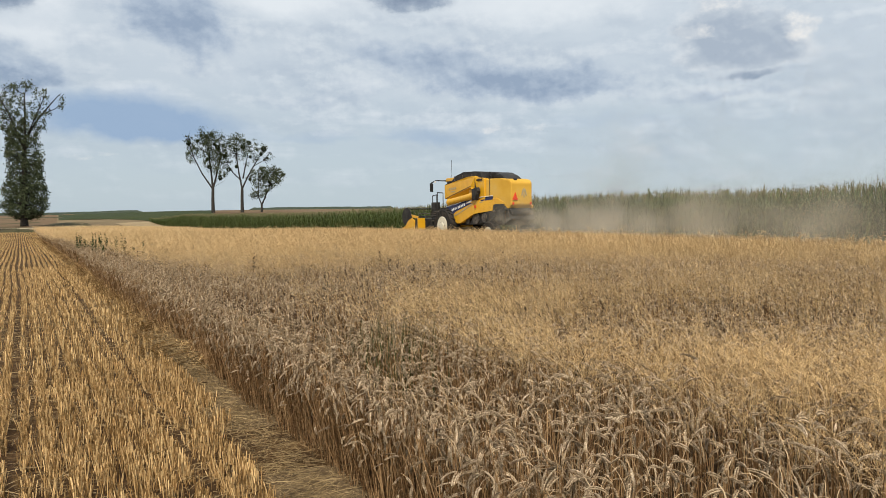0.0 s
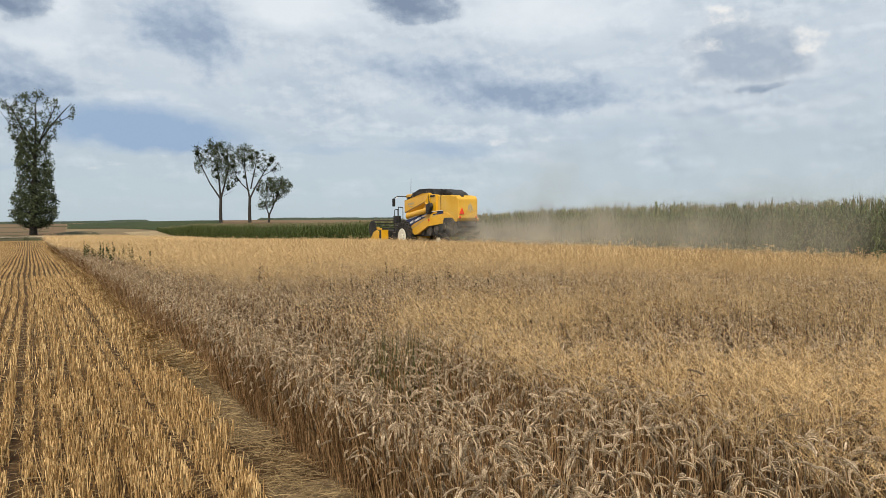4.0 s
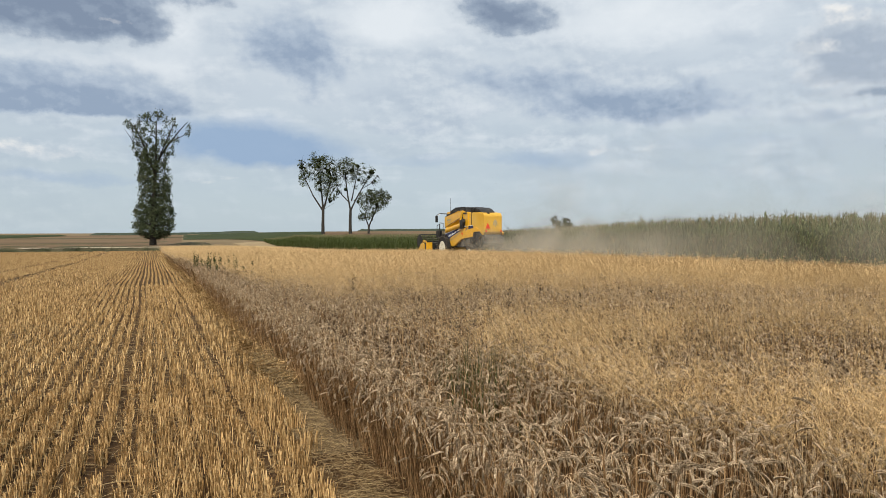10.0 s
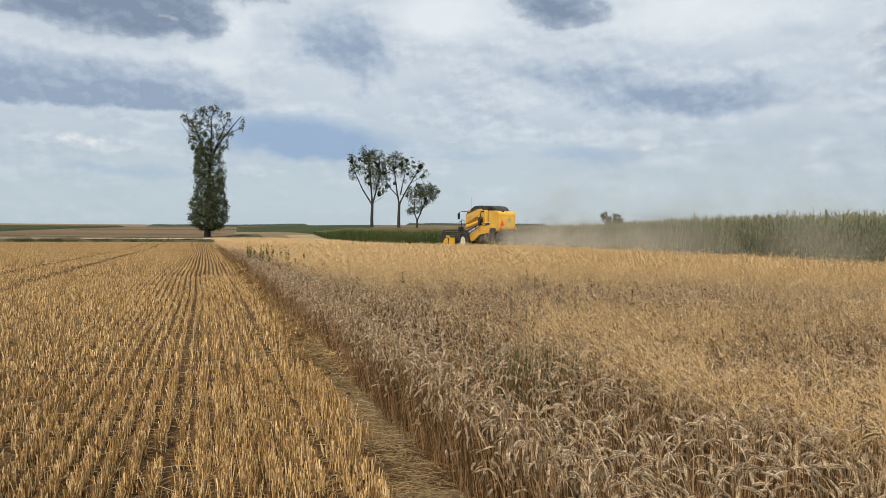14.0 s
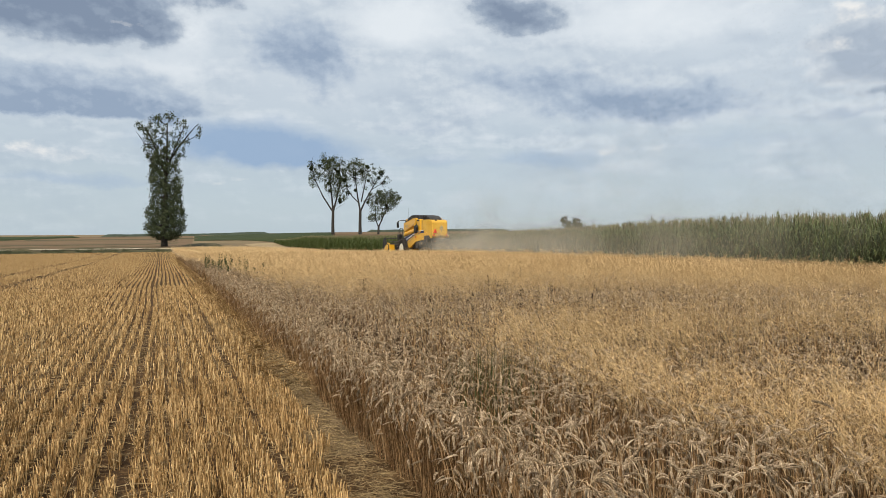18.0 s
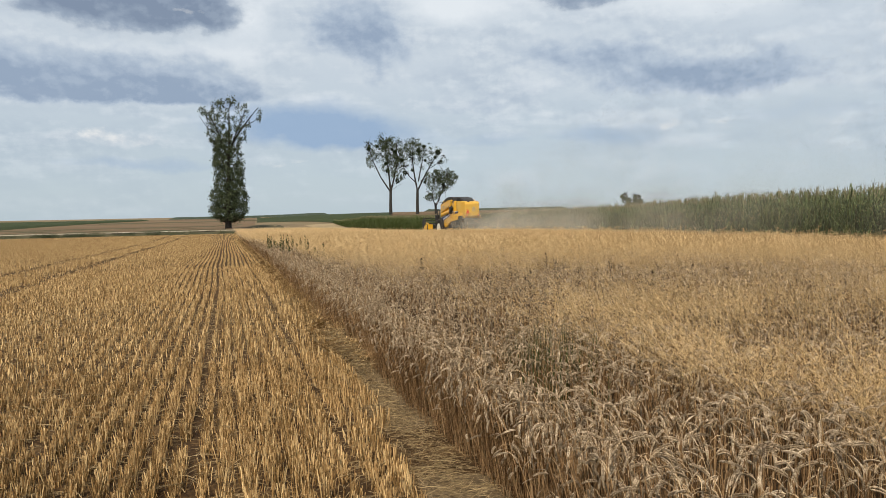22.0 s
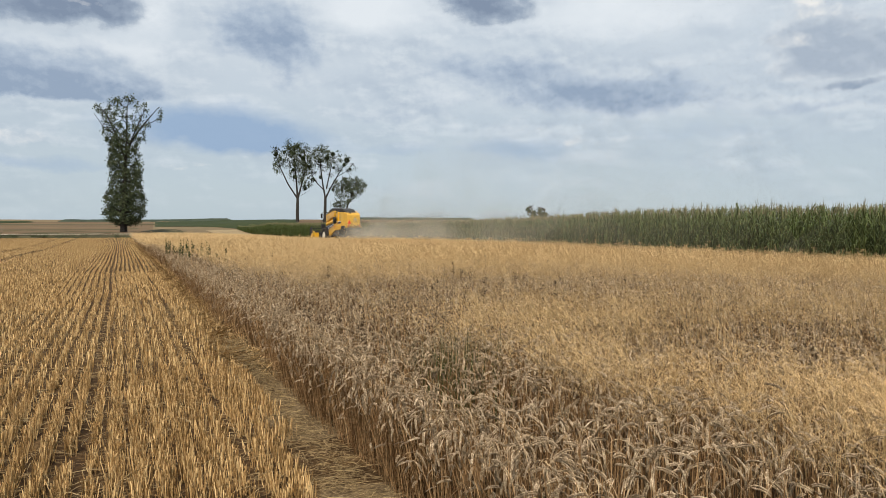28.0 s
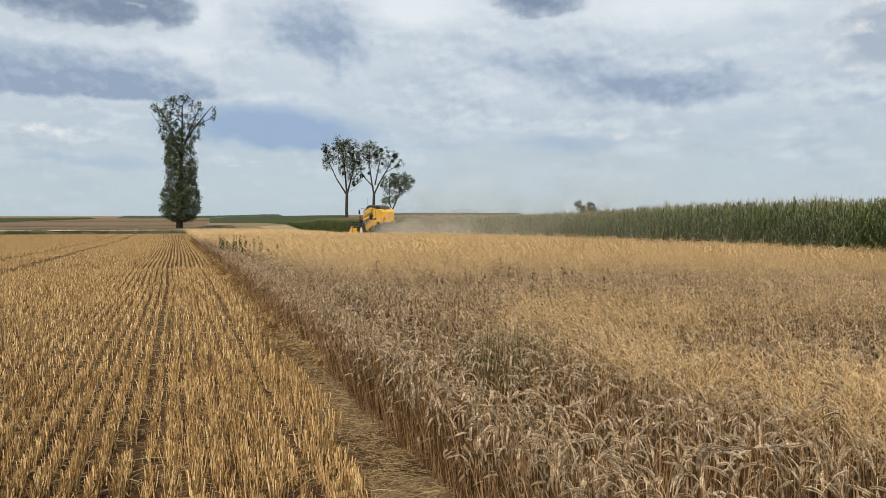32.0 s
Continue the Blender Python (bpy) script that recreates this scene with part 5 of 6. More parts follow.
def build_combine():
    c = thing("combine_harvester", "yellow combine harvester cutting wheat, dusty, seen from behind", "combine harvester")
    L = -1.42                                   # plane of the near side panels
    # hull
    part("chassis", box((-1.15, -2.7, 0.95), (1.15, 2.5, 1.95), 0.05), "black", c, "dark dusty chassis and straw walkers")
    part("threshing_body", prism([(2.3, 1.5), (2.3, 3.0), (-0.4, 3.28), (-1.25, 3.18), (-1.25, 1.75), (0.5, 1.45)], -0.98, 0.98, 0.05), "yellow", c)
    for side, name in ((-1, "side_panel"), (1, "side_panel")):
        x0, x1 = side * 1.22, side * 1.44
        up = [(2.45, 2.32), (2.45, 3.04), (0.2, 3.34), (-0.55, 3.36), (-1.35, 3.18), (-1.35, 2.40), (-0.55, 2.44), (-0.2, 2.86), (2.25, 2.30)]
        part(name, taper(prism(up, x0, x1, 0.03, 0.0), -0.5, -1.35, 0.62), "yellow", c, "yellow upper side panel")
        lower = [(2.35, 1.66), (2.2, 1.62), (1.15, 1.02), (0.75, 1.06), (-0.5, 1.52), (-3.0, 1.74), (-3.05, 1.86), (-2.15, 2.24), (-0.5, 2.16), (1.1, 1.92), (2.35, 1.86)]
        part("side_skirt", taper(prism(lower, x0, side * 1.46, 0.02, 0.0), -0.5, -3.0, 0.62), "yellow", c, "yellow lower side skirt")
        # sloping underside that leads in from the panel's lower edge
        sl = bmesh.new()
        outer = [sl.verts.new((side * 1.42, y, z)) for y, z in ((2.25, 2.31), (-0.2, 2.87), (-0.55, 2.45))]
        inner = [sl.verts.new((side * 1.00, y, z)) for y, z in ((2.2, 2.05), (-0.15, 2.42), (-0.55, 2.2))]
        back = [sl.verts.new((side * 0.98, y, z)) for y, z in ((2.2, 2.35), (-0.15, 2.9), (-0.55, 2.5))]
        for i in range(2):
            sl.faces.new((outer[i], outer[i + 1], inner[i + 1], inner[i]))
            sl.faces.new((outer[i], back[i], back[i + 1], outer[i + 1]))
            sl.faces.new((inner[i], inner[i + 1], back[i + 1], back[i]))
        part("side_recess", sl, "yellow", c)
    part("shoulder_panel", prism([(0.15, 2.30), (0.15, 2.80), (-0.55, 3.32), (-1.3, 3.22), (-1.3, 2.05), (-0.55, 2.10)], -1.30, -1.0, 0.04), "yellow", c, "yellow panel behind the unloading tube")
    # decal band with its lettering as bars
    band = [(2.22, 1.60), (2.28, 1.86), (1.1, 2.02), (-0.4, 2.26), (-1.9, 2.34), (-1.9, 2.18), (-0.4, 2.04), (1.2, 1.66), (1.75, 1.42)]
    decal = part("decal_band", taper(prism(band, L - 0.045, L - 0.055, 0), -0.5, -3.0, 0.62), "blue", c, "dark blue swept stripe")
    rim = [(2.30, 1.87), (2.30, 1.90), (1.1, 2.06), (-0.4, 2.30), (-1.9, 2.37), (-1.9, 2.345), (-0.4, 2.265), (1.1, 2.025)]
    part("decal_rim", taper(prism(rim, L - 0.046, L - 0.056, 0), -0.5, -3.0, 0.62), "white", decal, "thin white edge of the stripe")
    bars = bmesh.new()
    for k in range(9):
        y = 1.62 - k * 0.155
        z = 1.72 + (1.62 - y) * 0.205
        bmesh.ops.create_cube(bars, size=1, matrix=Matrix.Translation((L - 0.058, y, z)) @ Matrix.Rotation(0.2, 4, "X") @ Matrix.Diagonal((0.006, 0.095 if k != 3 else 0.03, 0.115, 1)))
    for k in range(5):
        y = 0.12 - k * 0.12
        bmesh.ops.create_cube(bars, size=1, matrix=Matrix.Translation((L - 0.058, y, 2.06 + (0.12 - y) * 0.2)) @ Matrix.Diagonal((0.006, 0.06, 0.09, 1)))
    tagged(part("decal_marks", bars, "white", decal, "pale lettering bars"), kind="stuff")
    line = [(1.95, 1.36), (1.1, 1.52), (-0.3, 1.98), (-1.2, 2.1), (-1.2, 2.06), (-0.3, 1.93), (1.1, 1.46), (1.9, 1.31)]
    part("decal_line", taper(prism(line, L - 0.046, L - 0.056, 0), -0.5, -3.0, 0.62), "grey", decal)
    small = bmesh.new()
    for k in range(4):
        bmesh.ops.create_cube(small, size=1, matrix=Matrix.Translation((L - 0.03, 1.9 - k * 0.2, 2.80 + k * 0.01)) @ Matrix.Diagonal((0.006, 0.16, 0.12, 1)))
    bmesh.ops.create_cube(small, size=1, matrix=Matrix.Translation((L - 0.03, 1.55, 2.66)) @ Matrix.Diagonal((0.006, 0.5, 0.05, 1)))
    part("dealer_mark", small, "grey", c, "dull lettering bars")
    # unloading auger folded along the side
    tube = pipe([(-1.40, 2.0, 2.12), (-1.44, -0.55, 2.40)], 0.165, 18)
    auger = part("unloading_auger", tube, "yellow", c, "yellow folded unloading tube")
    elbow = bmesh.new()
    bmesh.ops.create_uvsphere(elbow, u_segments=16, v_segments=10, radius=0.21, matrix=Matrix.Translation((-1.38, 2.02, 2.12)))
    rod(elbow, (-1.38, 2.02, 2.12), (-1.0, 2.05, 2.2), 0.19, 14)
    part("auger_elbow", elbow, "yellow", auger)
    part("auger_spout", prism([(-0.5, 2.22), (-0.5, 2.72), (-0.95, 2.80), (-1.05, 2.62), (-0.8, 2.15)], -1.62, -1.36, 0.04), "black", auger, "black rubber spout")
    for t in (0.15, 0.5, 0.85):
        bands = bmesh.new()
        p = Vector((-1.40, 2.0, 2.12)).lerp(Vector((-1.44, -0.55, 2.40)), t)
        rod(bands, p + Vector((0, 0.03, 0)), p - Vector((0, 0.03, 0)), 0.175, 18)
        part("auger_band", bands, "dusty", auger)
    # rear hood
    hood = [(-0.9, 1.95), (-0.9, 3.2), (-2.4, 3.17), (-3.02, 3.1), (-3.18, 2.94), (-3.16, 1.90), (-2.95, 1.70), (-1.9, 1.78)]
    shell = prism(hood, -0.87, 0.68, 0.09)
    for v in shell.verts:
        if v.co.x < 0:
            v.co.x *= 1.04 + 0.36 * min(1.0, max(0.0, (v.co.y + 3.1) / 2.1))
    part("rear_hood", shell, "dusty", c, "dust-covered yellow rear hood")
    part("hood_seam", box((-1.165, -1.62, 1.98), (0.684, -1.605, 3.195), 0.003), "black", c)
    part("hood_skirt", prism([(-2.1, 1.46), (-2.1, 1.76), (-3.0, 1.76), (-3.12, 1.44)], -0.84, 0.66, 0.04), "black", c, "black rubber skirt under the hood")
    tri = [(-0.80, 2.12), (-0.42, 2.12), (-0.61, 2.48)]
    bm = bmesh.new()
    front = [bm.verts.new((x, -3.21, z)) for x, z in tri]
    back = [bm.verts.new((x, -3.16, z)) for x, z in tri]
    bm.faces.new(front)
    bm.faces.new(list(reversed(back)))
    for i in range(3):
        bm.faces.new((front[i], back[i], back[(i + 1) % 3], front[(i + 1) % 3]))
    part("warning_triangle", bm, "red", c, "red reflective triangle")
    leaf = bmesh.new()
    for k, (dx, dz, a) in enumerate(((0, 0.16, 0), (-0.13, 0.10, 0.5), (0.13, 0.10, -0.5), (-0.16, -0.06, 0.7), (0.16, -0.06, -0.7), (0, -0.16, 0))):
        bmesh.ops.create_uvsphere(leaf, u_segments=10, v_segments=6, radius=1, matrix=Matrix.Translation((0.06 + dx * 0.8, -3.185, 2.46 + dz * 0.8)) @ Matrix.Rotation(a, 4, "Y") @ Matrix.Diagonal((0.05, 0.012, 0.12, 1)))
    part("emblem", leaf, "grey", c, "dull leaf-shaped emblem")
    for x in (-0.74, 0.56):
        part("tail_lamp", box((x - 0.05, -3.20, 1.90), (x + 0.05, -3.12, 2.02), 0.01), "red", c, "small red tail lamp")
    part("hood_light", box((-0.56, -3.08, 3.05), (-0.36, -2.96, 3.13), 0.01), "black", c)
    part("side_marker", box((L - 0.07, -0.72, 1.78), (L - 0.04, -0.58, 1.92), 0.01), "red", c, "round red side marker")
    # grain tank and engine deck
    tank = [(2.15, 3.02), (1.6, 3.44), (0.75, 3.62), (-0.45, 3.60), (-0.95, 3.54), (-1.1, 3.2)]
    part("grain_tank_flap", prism(tank, -1.28, 0.55, 0.03, 0.0), "black", c, "black folding grain tank covers")
    for y in (1.6, 0.8, -0.1):
        part("tank_rib", pipe([(-1.30, y, 3.15), (-1.29, y - 0.05, 3.46)], 0.025, 6), "steel", c)
    dome = [(-0.9, 3.14), (-0.95, 3.46), (-1.3, 3.53), (-1.75, 3.49), (-2.25, 3.36), (-2.7, 3.14)]
    part("engine_cover", prism(dome, -0.84, 0.45, 0.12), "black", c, "rounded black engine cover")
    scr = bmesh.new()
    rod(scr, (-0.88, -1.4, 3.34), (-0.95, -1.4, 3.34), 0.19, 20)
    rod(scr, (-0.95, -1.4, 3.34), (-0.98, -1.4, 3.34), 0.07, 12)
    part("rotary_screen", scr, "black", c, "round dusty radiator screen")
    part("exhaust", pipe([(0.1, -1.0, 3.2), (0.1, -1.05, 3.52)], 0.05, 10), "steel", c)
    part("tank_edge", box((-1.34, -1.15, 3.12), (-1.24, 2.3, 3.22), 0.02), "black", c)
    # cab
    cab = part("cab", prism([(1.6, 1.75), (2.85, 1.75), (3.0, 2.3), (2.85, 3.25), (1.6, 3.25)], -0.85, 0.85, 0.06), "glass", c, "dark glazed cab")
    part("cab_roof", prism([(1.5, 3.22), (3.0, 3.20), (3.08, 3.32), (2.9, 3.42), (1.5, 3.44)], -0.95, 0.95, 0.06), "yellow", cab, "yellow cab roof")
    for x in (-0.87, 0.87):
        part("cab_pillar", pipe([(x, 2.55, 1.75), (x, 2.55, 3.25)], 0.05, 6), "black", cab)
        part("cab_pillar", pipe([(x, 2.92, 1.75), (x, 2.86, 3.25)], 0.05, 6), "black", cab)
    arm = part("mirror_arm", pipe([(-0.9, 2.9, 3.28), (-1.35, 3.5, 3.32), (-1.55, 3.75, 3.2)], 0.03, 6), "black", c, "black bent mirror arm")
    part("mirror", box((-1.66, 3.68, 2.72), (-1.44, 3.78, 3.18), 0.03), "black", arm, "tall black wing mirror")
    part("antenna", pipe([(-0.8, 2.6, 3.4), (-0.82, 2.5, 4.35)], 0.012, 5), "black", c, "thin whip antenna")
    plat = part("platform", box((-1.62, 2.35, 1.62), (-0.9, 3.6, 1.70), 0.01), "steel", c, "steel cab platform")
    rail = pipe([(-1.6, 2.4, 1.7), (-1.6, 2.4, 2.62), (-1.6, 3.0, 2.66), (-1.6, 3.0, 1.7)], 0.025, 6)
    part("handrail", rail, "black", plat, "black tubular handrail")
    part("handrail", pipe([(-1.6, 3.1, 1.7), (-1.6, 3.1, 2.55), (-1.6, 3.55, 2.5), (-1.6, 3.55, 1.7)], 0.025, 6), "black", plat)
    part("tool_box", box((-1.68, 3.15, 1.72), (-1.3, 3.6, 2.15), 0.03), "black", plat)
    ladder = part("ladder", pipe([(-1.62, 3.0, 1.65), (-1.72, 3.05, 0.55)], 0.03, 6), "black", c, "black access ladder")
    part("ladder_rail", pipe([(-1.62, 3.5, 1.65), (-1.72, 3.55, 0.55)], 0.03, 6), "black", ladder)
    for k in range(4):
        z = 0.6 + 0.27 * k
        part("rung", box((-1.76, 3.02, z), (-1.60, 3.55, z + 0.04), 0.005), "steel", ladder)
    # running gear
    part("front_axle", pipe([(-1.2, 2.47, 0.92), (1.2, 2.47, 0.92)], 0.16, 12), "black", c)
    part("rear_axle", pipe([(-1.1, -1.9, 0.6), (1.1, -1.9, 0.6)], 0.11, 10), "black", c)
    wheels = [(wheel("front_wheel", c, (s * 1.14, 2.08, 0.92), 0.92, 0.56, 0.47, s, 20), 0.92) for s in (-1, 1)]
    wheels += [(wheel("rear_wheel", c, (s * 1.05, -1.75, 0.58), 0.58, 0.40, 0.28, s, 18), 0.58) for s in (-1, 1)]
    # drives and guards under the skirt
    for y, z, r in ((0.35, 1.25, 0.26), (-0.45, 1.32, 0.34), (-1.25, 1.3, 0.22)):
        b = bmesh.new()
        rod(b, (-1.18, y, z), (-1.30, y, z), r, 20)
        rod(b, (-1.30, y, z), (-1.34, y, z), r * 0.35, 12)
        part("belt_pulley", b, "steel", c, "dusty steel belt pulley")
    part("belt_guard", prism([(0.6, 0.9), (0.2, 1.0), (-1.6, 1.05), (-2.2, 1.35), (-2.2, 1.6), (-0.6, 1.5)], -1.24, -1.16, 0.02), "black", c)
    part("straw_chopper", prism([(-2.1, 0.95), (-2.1, 1.75), (-2.9, 1.62), (-3.15, 1.2), (-2.7, 0.95)], -0.95, 0.95, 0.05), "black", c, "black straw chopper and spreader")
    part("rear_step", box((-1.05, -2.5, 1.46), (-0.85, -1.7, 1.70), 0.03), "black", c)
    guard = part("rear_guard", prism([(-0.7, 1.52), (-0.9, 1.82), (-2.75, 1.86), (-2.95, 1.66), (-2.6, 1.36), (-1.3, 1.34)], -1.16, -0.9, 0.04), "black", c, "black rounded guard over the rear axle")
    for y in (-1.5, -2.0, -2.45):
        lamp = bmesh.new()
        rod(lamp, (-1.15, y, 1.62), (-1.18, y, 1.62), 0.06, 12)
        part("guard_bolt", lamp, "steel", guard)
    # dark joints between the yellow panels
    part("panel_seam", box((-1.395, -0.545, 2.50), (-1.30, -0.525, 3.34), 0.004), "black", c)
    part("panel_seam", taper(prism([(2.40, 2.30), (2.40, 2.33), (-0.18, 2.885), (-0.22, 2.86)], L - 0.012, L - 0.024, 0), -0.5, -1.35, 0.62), "black", c)
    part("panel_seam", taper(prism([(2.35, 3.03), (2.35, 3.055), (0.2, 3.36), (0.2, 3.335)], L - 0.012, L - 0.024, 0), -0.5, -1.35, 0.62), "black", c)
    for z in (1.52, 1.66):
        part("hydraulic_hose", pipe([(-1.2, 0.5, z - 0.3), (-1.22, -0.2, z - 0.1), (-1.2, -0.9, z - 0.35), (-1.18, -1.6, z - 0.2)], 0.025, 6), "black", c)
    part("drive_belt", pipe([(-1.31, 0.35, 1.5), (-1.31, -0.45, 1.65)], 0.02, 6), "black", c)
    part("drive_belt", pipe([(-1.31, 0.35, 1.0), (-1.31, -0.45, 0.99)], 0.02, 6), "black", c)
    part("grain_elevator", prism([(0.55, 1.0), (0.9, 1.05), (0.5, 2.2), (0.15, 2.2)], -1.12, -0.98, 0.02), "dusty", c)
    part("work_lamp", box((-1.5, 3.42, 3.2), (-1.4, 3.5, 3.28), 0.01), "white", c, "small white work lamp")
    # feeder house and header
    part("feeder_house", prism([(2.2, 0.8), (2.2, 1.6), (4.4, 0.95), (4.4, 0.35)], -0.6, 0.6, 0.04), "yellow", c, "yellow feeder house")
    head = part("header_trough", prism([(4.3, 0.12), (4.3, 0.95), (4.45, 1.02), (4.6, 0.5), (5.6, 0.14), (5.6, 0.08)], -2.65, 2.65, 0.02), "black", c, "dark steel cutting table")
    for s in (-1, 1):
        x0, x1 = s * 2.62, s * 2.72
        part("end_panel", prism([(4.55, 0.10), (4.55, 0.90), (4.9, 1.00), (5.3, 0.86), (5.9, 0.35), (6.1, 0.08)], x0, x1, 0.02), "yellow", head, "yellow header end panel")
        part("crop_divider", prism([(5.6, 0.06), (5.7, 0.55), (6.2, 0.4), (7.0, 0.06)], s * 2.6, s * 2.74, 0.03), "yellow", head, "pointed crop divider")
        part("reel_arm", prism([(4.3, 0.95), (4.3, 1.1), (5.7, 1.28), (5.7, 1.14)], s * 2.52, s * 2.60, 0.02), "yellow", head)
    part("back_sheet", prism([(4.20, 0.35), (4.20, 1.0), (4.28, 1.0), (4.28, 0.35)], -2.64, -2.0, 0.01), "yellow", head, "yellow header frame plate")
    rail_bm = pipe([(-2.5, 4.35, 1.25), (2.5, 4.35, 1.25)], 0.02, 6)
    for k in range(9):
        x = -2.5 + 0.625 * k
        rod(rail_bm, (x, 4.35, 1.0), (x, 4.35, 1.25), 0.015, 5)
    part("header_rail", rail_bm, "steel", head)
    aug = lathe([(-2.5, 0.16), (2.5, 0.16)], 14)
    for k in range(64):
        t = k / 64
        a = t * 40
        x = -2.45 + 4.9 * t
        rod(aug, (x, 0, 0), (x + 0.02, math.cos(a) * 0.3, math.sin(a) * 0.3), 0.05, 4, 0.03)
    screw = part("header_auger", aug, "steel", head)
    screw.location = (0, 4.95, 0.55)
    reel = thing_part("reel", c, (0, 5.05, 1.40))
    part("reel_shaft", pipe([(-1.88, 0, 0), (1.88, 0, 0)], 0.05, 8), "black", reel)
    for k in range(6):
        a = 6.28319 * k / 6
        bat = pipe([(-1.85, 0.5 * math.cos(a), 0.5 * math.sin(a)), (1.85, 0.5 * math.cos(a), 0.5 * math.sin(a))], 0.03, 6)
        for j in range(26):
            x = -1.83 + j * 0.146
            rod(bat, (x, 0.5 * math.cos(a), 0.5 * math.sin(a)), (x, 0.5 * math.cos(a) - 0.05, 0.5 * math.sin(a) - 0.2), 0.008, 4)
        part("reel_bat", bat, "black", reel)
    for x in (-1.85, 0.0, 1.85):
        disc = lathe([(x - 0.02, 0.50), (x + 0.02, 0.50)], 24)
        part("reel_disc", disc, "black", reel, "black reel end disc")
    for ob in (head, *head.children):
        ob.data.transform(Matrix.Diagonal((0.88, 1, 1, 1)))
    head.location.z += 0.32
    fixed = {o for w, _ in wheels for o in (w, *w.children)}
    for ob in c.children_recursive:
        if ob.type == "MESH" and ob not in fixed and ob.parent is not reel:
            ob.data.transform(Matrix.Diagonal((0.80, 0.91, 1, 1)))
            ob.location = (ob.location.x * 0.80, ob.location.y * 0.91, ob.location.z)
    return c, wheels, reel


combine, combine_wheels, combine_reel = build_combine()

# seconds, metres along the rows of the machine's middle
DRIVE = [(0, 28.87), (2, 31.44), (4.5, 34.9), (7, 38.25), (9, 41.13), (11, 43.75), (13, 46.45), (14.5, 48.4), (16.5, 51.08), (18, 53.1),
         (20, 55.95), (22, 58.6), (24, 61.02), (25.5, 62.75), (27.5, 65.2), (29, 66.85), (30.5, 68.5), (32, 70.0)]


def driven(t):
    return float(np.interp(t, [a for a, _ in DRIVE], [b for _, b in DRIVE]))


def machine_pose(t):
    y = driven(t) + 1.0 - 1.6 * t / 32
    x = 20.45 - 1.0 * t / 32
    z = float(terrain(x, y)) + 0.12
    slope = math.degrees(math.atan2(float(terrain(x, y + 2) - terrain(x, y - 2)), 4))
    return x, y, z, slope


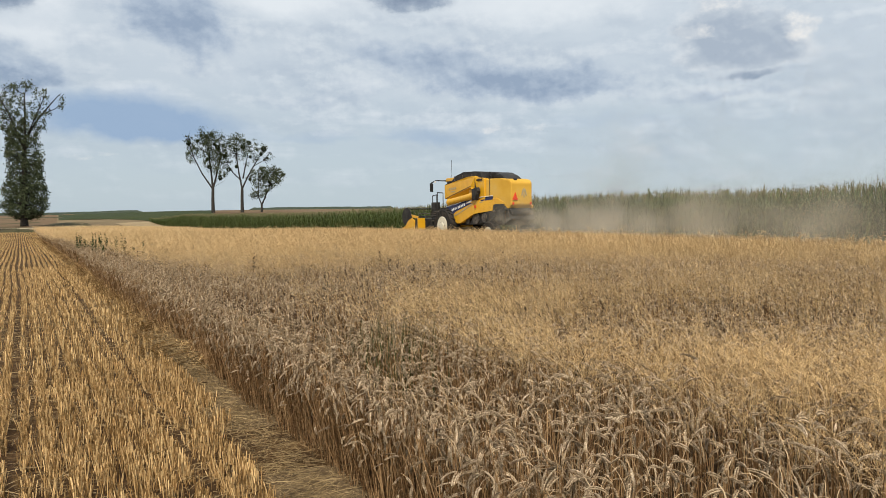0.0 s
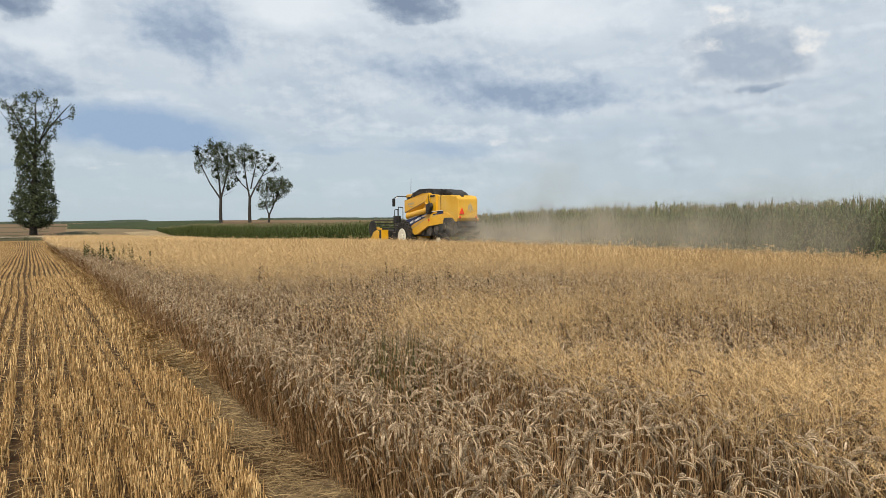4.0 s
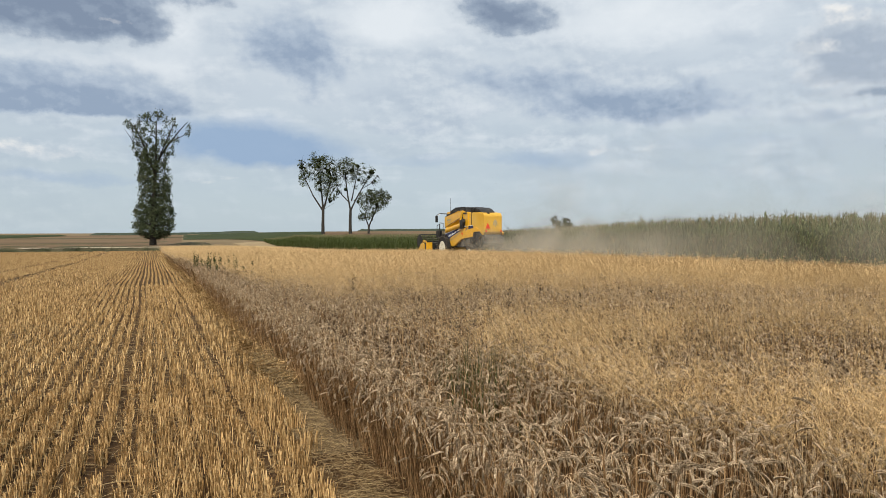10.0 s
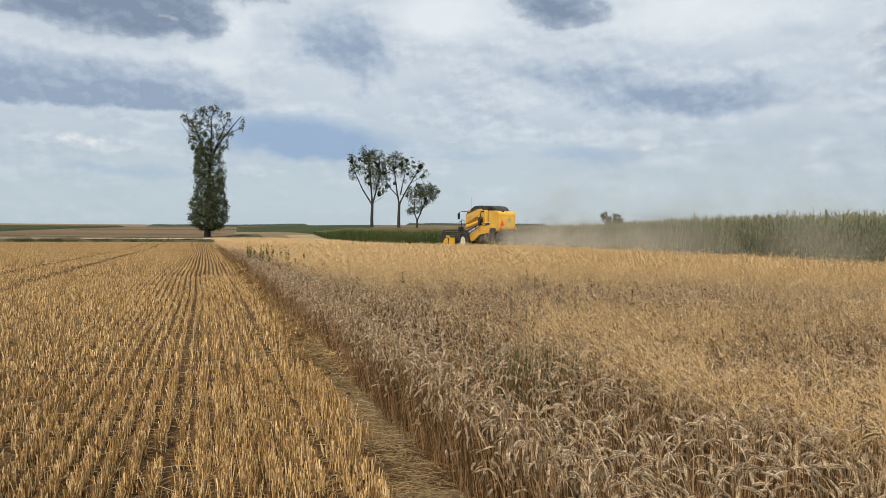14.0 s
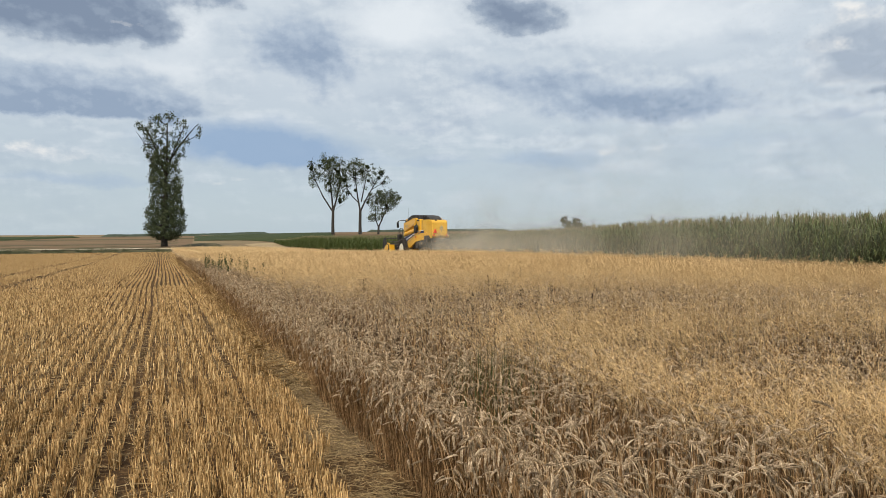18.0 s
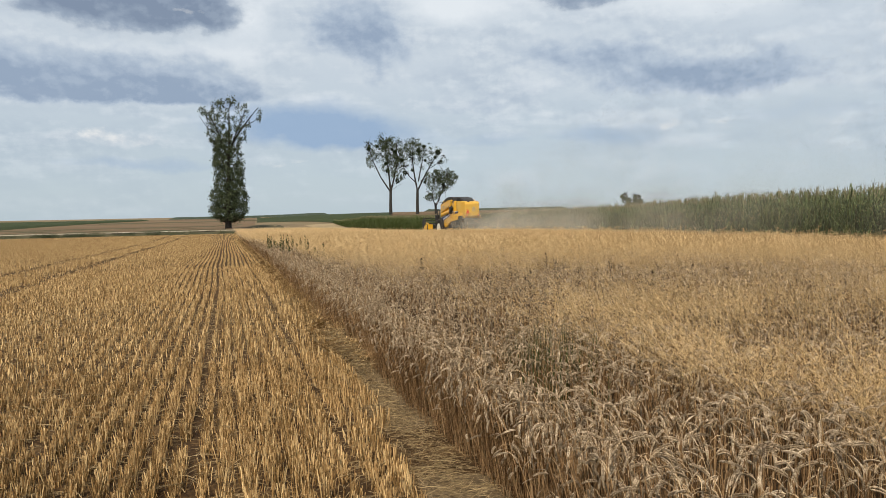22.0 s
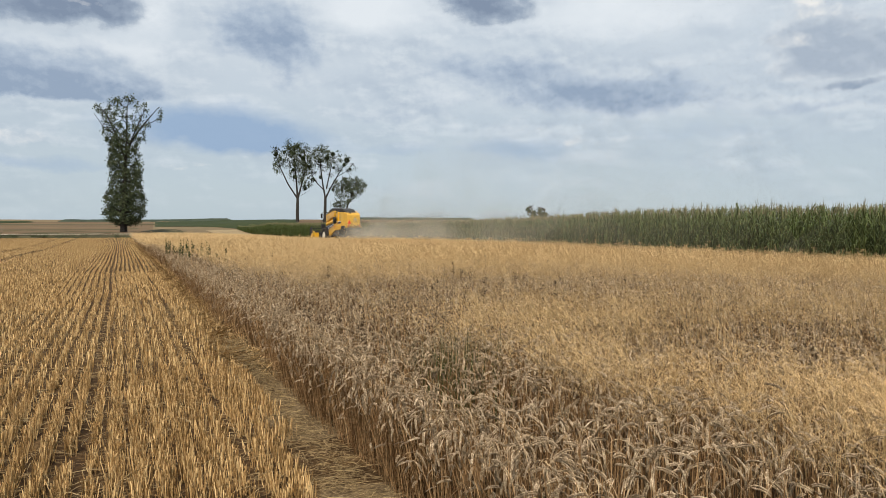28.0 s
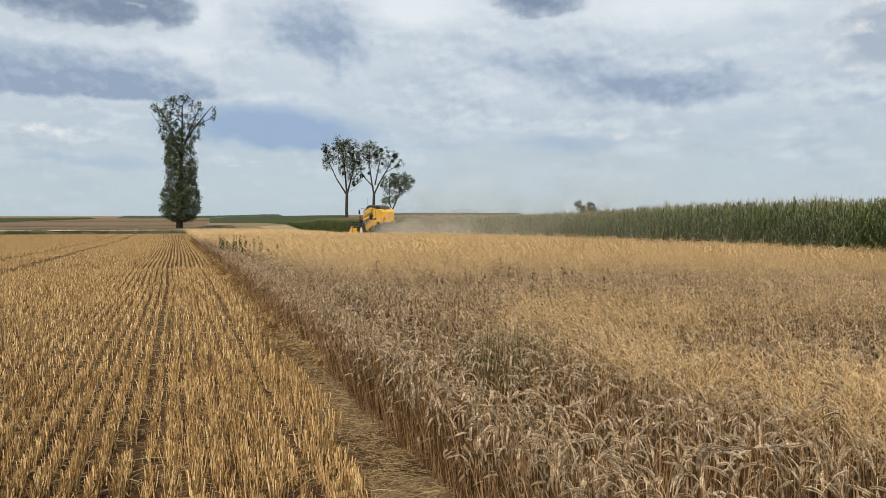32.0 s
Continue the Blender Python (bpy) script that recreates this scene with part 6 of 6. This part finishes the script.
# ---- dust ----
def build_dust():
    """Drifting pieces of dust behind the machine, each a cloud of fine chaff flakes."""
    out = []
    q = np.random.default_rng(77)
    for k in range(18):
        d = 1.6 + 1.9 * k + 0.055 * k * k
        far = max(d, 0)
        n = int((46 if k < 3 else 24) * math.exp(-k / 14.0)) + 6
        high = 0.65 + 0.05 * far
        p = np.stack([q.normal(0, 0.9 + 0.05 * far, n), q.uniform(-1.8, 1.8, n), np.abs(q.normal(0.0, high, n)) + 0.45], 1)
        if k > 1:
            m = n // 3
            p[:m, 2] = q.uniform(1.8, 3.6 + 0.16 * d, m)
        u = q.normal(0, 1, (n, 3))
        u[:, 2] *= 0.4
        u /= np.linalg.norm(u, axis=1, keepdims=True)
        w = np.cross(u, np.array([-0.4, -0.9, 0.0]) + q.normal(0, 0.35, (n, 3)))
        w /= np.linalg.norm(w, axis=1, keepdims=True)
        size = q.uniform(0.6, 1.1, n) * (1.0 + 0.045 * far) * np.where(p[:, 2] > 2.0, 1.8, 1.0) * np.where((p[:, 2] < 1.6) & (k > 2), 1.6, 1.0)
        V, F, fade = [], [], []
        sides = 12
        for c in range(n):
            base = len(V)
            heart = (1.0 if p[c, 2] < 2.0 else 0.27) * (0.8, 1.0, 1.0, 0.75)[min(k, 3)] * math.exp(-max(0, k - 3) / 12.0)
            V.append(p[c])
            fade.append(heart)
            for ring, f in ((0.33, 0.72), (0.66, 0.34), (1.0, 0.0)):
                for j in range(sides):
                    a = 6.28319 * j / sides
                    bend = np.cross(u[c], w[c]) * 0.25 * ring * math.cos(2 * a)
                    V.append(p[c] + (u[c] * math.cos(a) + w[c] * math.sin(a) + bend) * size[c] * ring)
                    fade.append(f * heart)
            for j in range(sides):
                e = (j + 1) % sides
                F.append((base, base + 1 + j, base + 1 + e))
                for g in (0, sides):
                    F.append((base + 1 + g + j, base + 1 + g + sides + j, base + 1 + g + sides + e))
                    F.append((base + 1 + g + j, base + 1 + g + sides + e, base + 1 + g + e))
        ob = mesh_np("dust_cloud", np.array(V), np.array(F), ["dust"])
        at = ob.data.attributes.new("fade", "FLOAT", "POINT")
        at.data.foreach_set("value", np.array(fade, np.float32))
        tagged(ob, "drifting tan dust and chaff behind the combine" if k < 4 else "thin tan dust haze in front of the maize", "dust", "dust behind the combine", kind="stuff")
        out.append((ob, d))
    return out


dust = build_dust()


def motions():
    times = [0.5 * k for k in range(65)]
    key_times = [t for t, _ in DRIVE]
    rows = []
    for t in key_times:
        x, y, z, slope = machine_pose(t)
        rows.append((t, pose(x, y, z, slope, 0, 1.5)))
    walk(combine, rows)
    start = driven(0)
    for ob, r in combine_wheels:
        px, py, pz = ob.location
        walk(ob, [(t, pose(px, py, pz, -math.degrees((driven(t) - start) / r), 0, 0)) for t in times])
    px, py, pz = combine_reel.location
    walk(combine_reel, [(t, pose(px, py, pz, -110.0 * t, 0, 0)) for t in times])
    for i, (ob, d) in enumerate(dust):
        rows = []
        for k in range(17):
            t = 2.0 * k
            x, y, z, _ = machine_pose(t)
            y = y - 3.3 - d + 0.25 * math.sin(0.9 * t + i)
            rows.append((t, pose(x + 0.03 * d + 0.2 * math.sin(0.5 * t + 2 * i), y, float(terrain(x, y)), 0, 4 * math.sin(0.4 * t + i), 0)))
        walk(ob, rows)


motions()
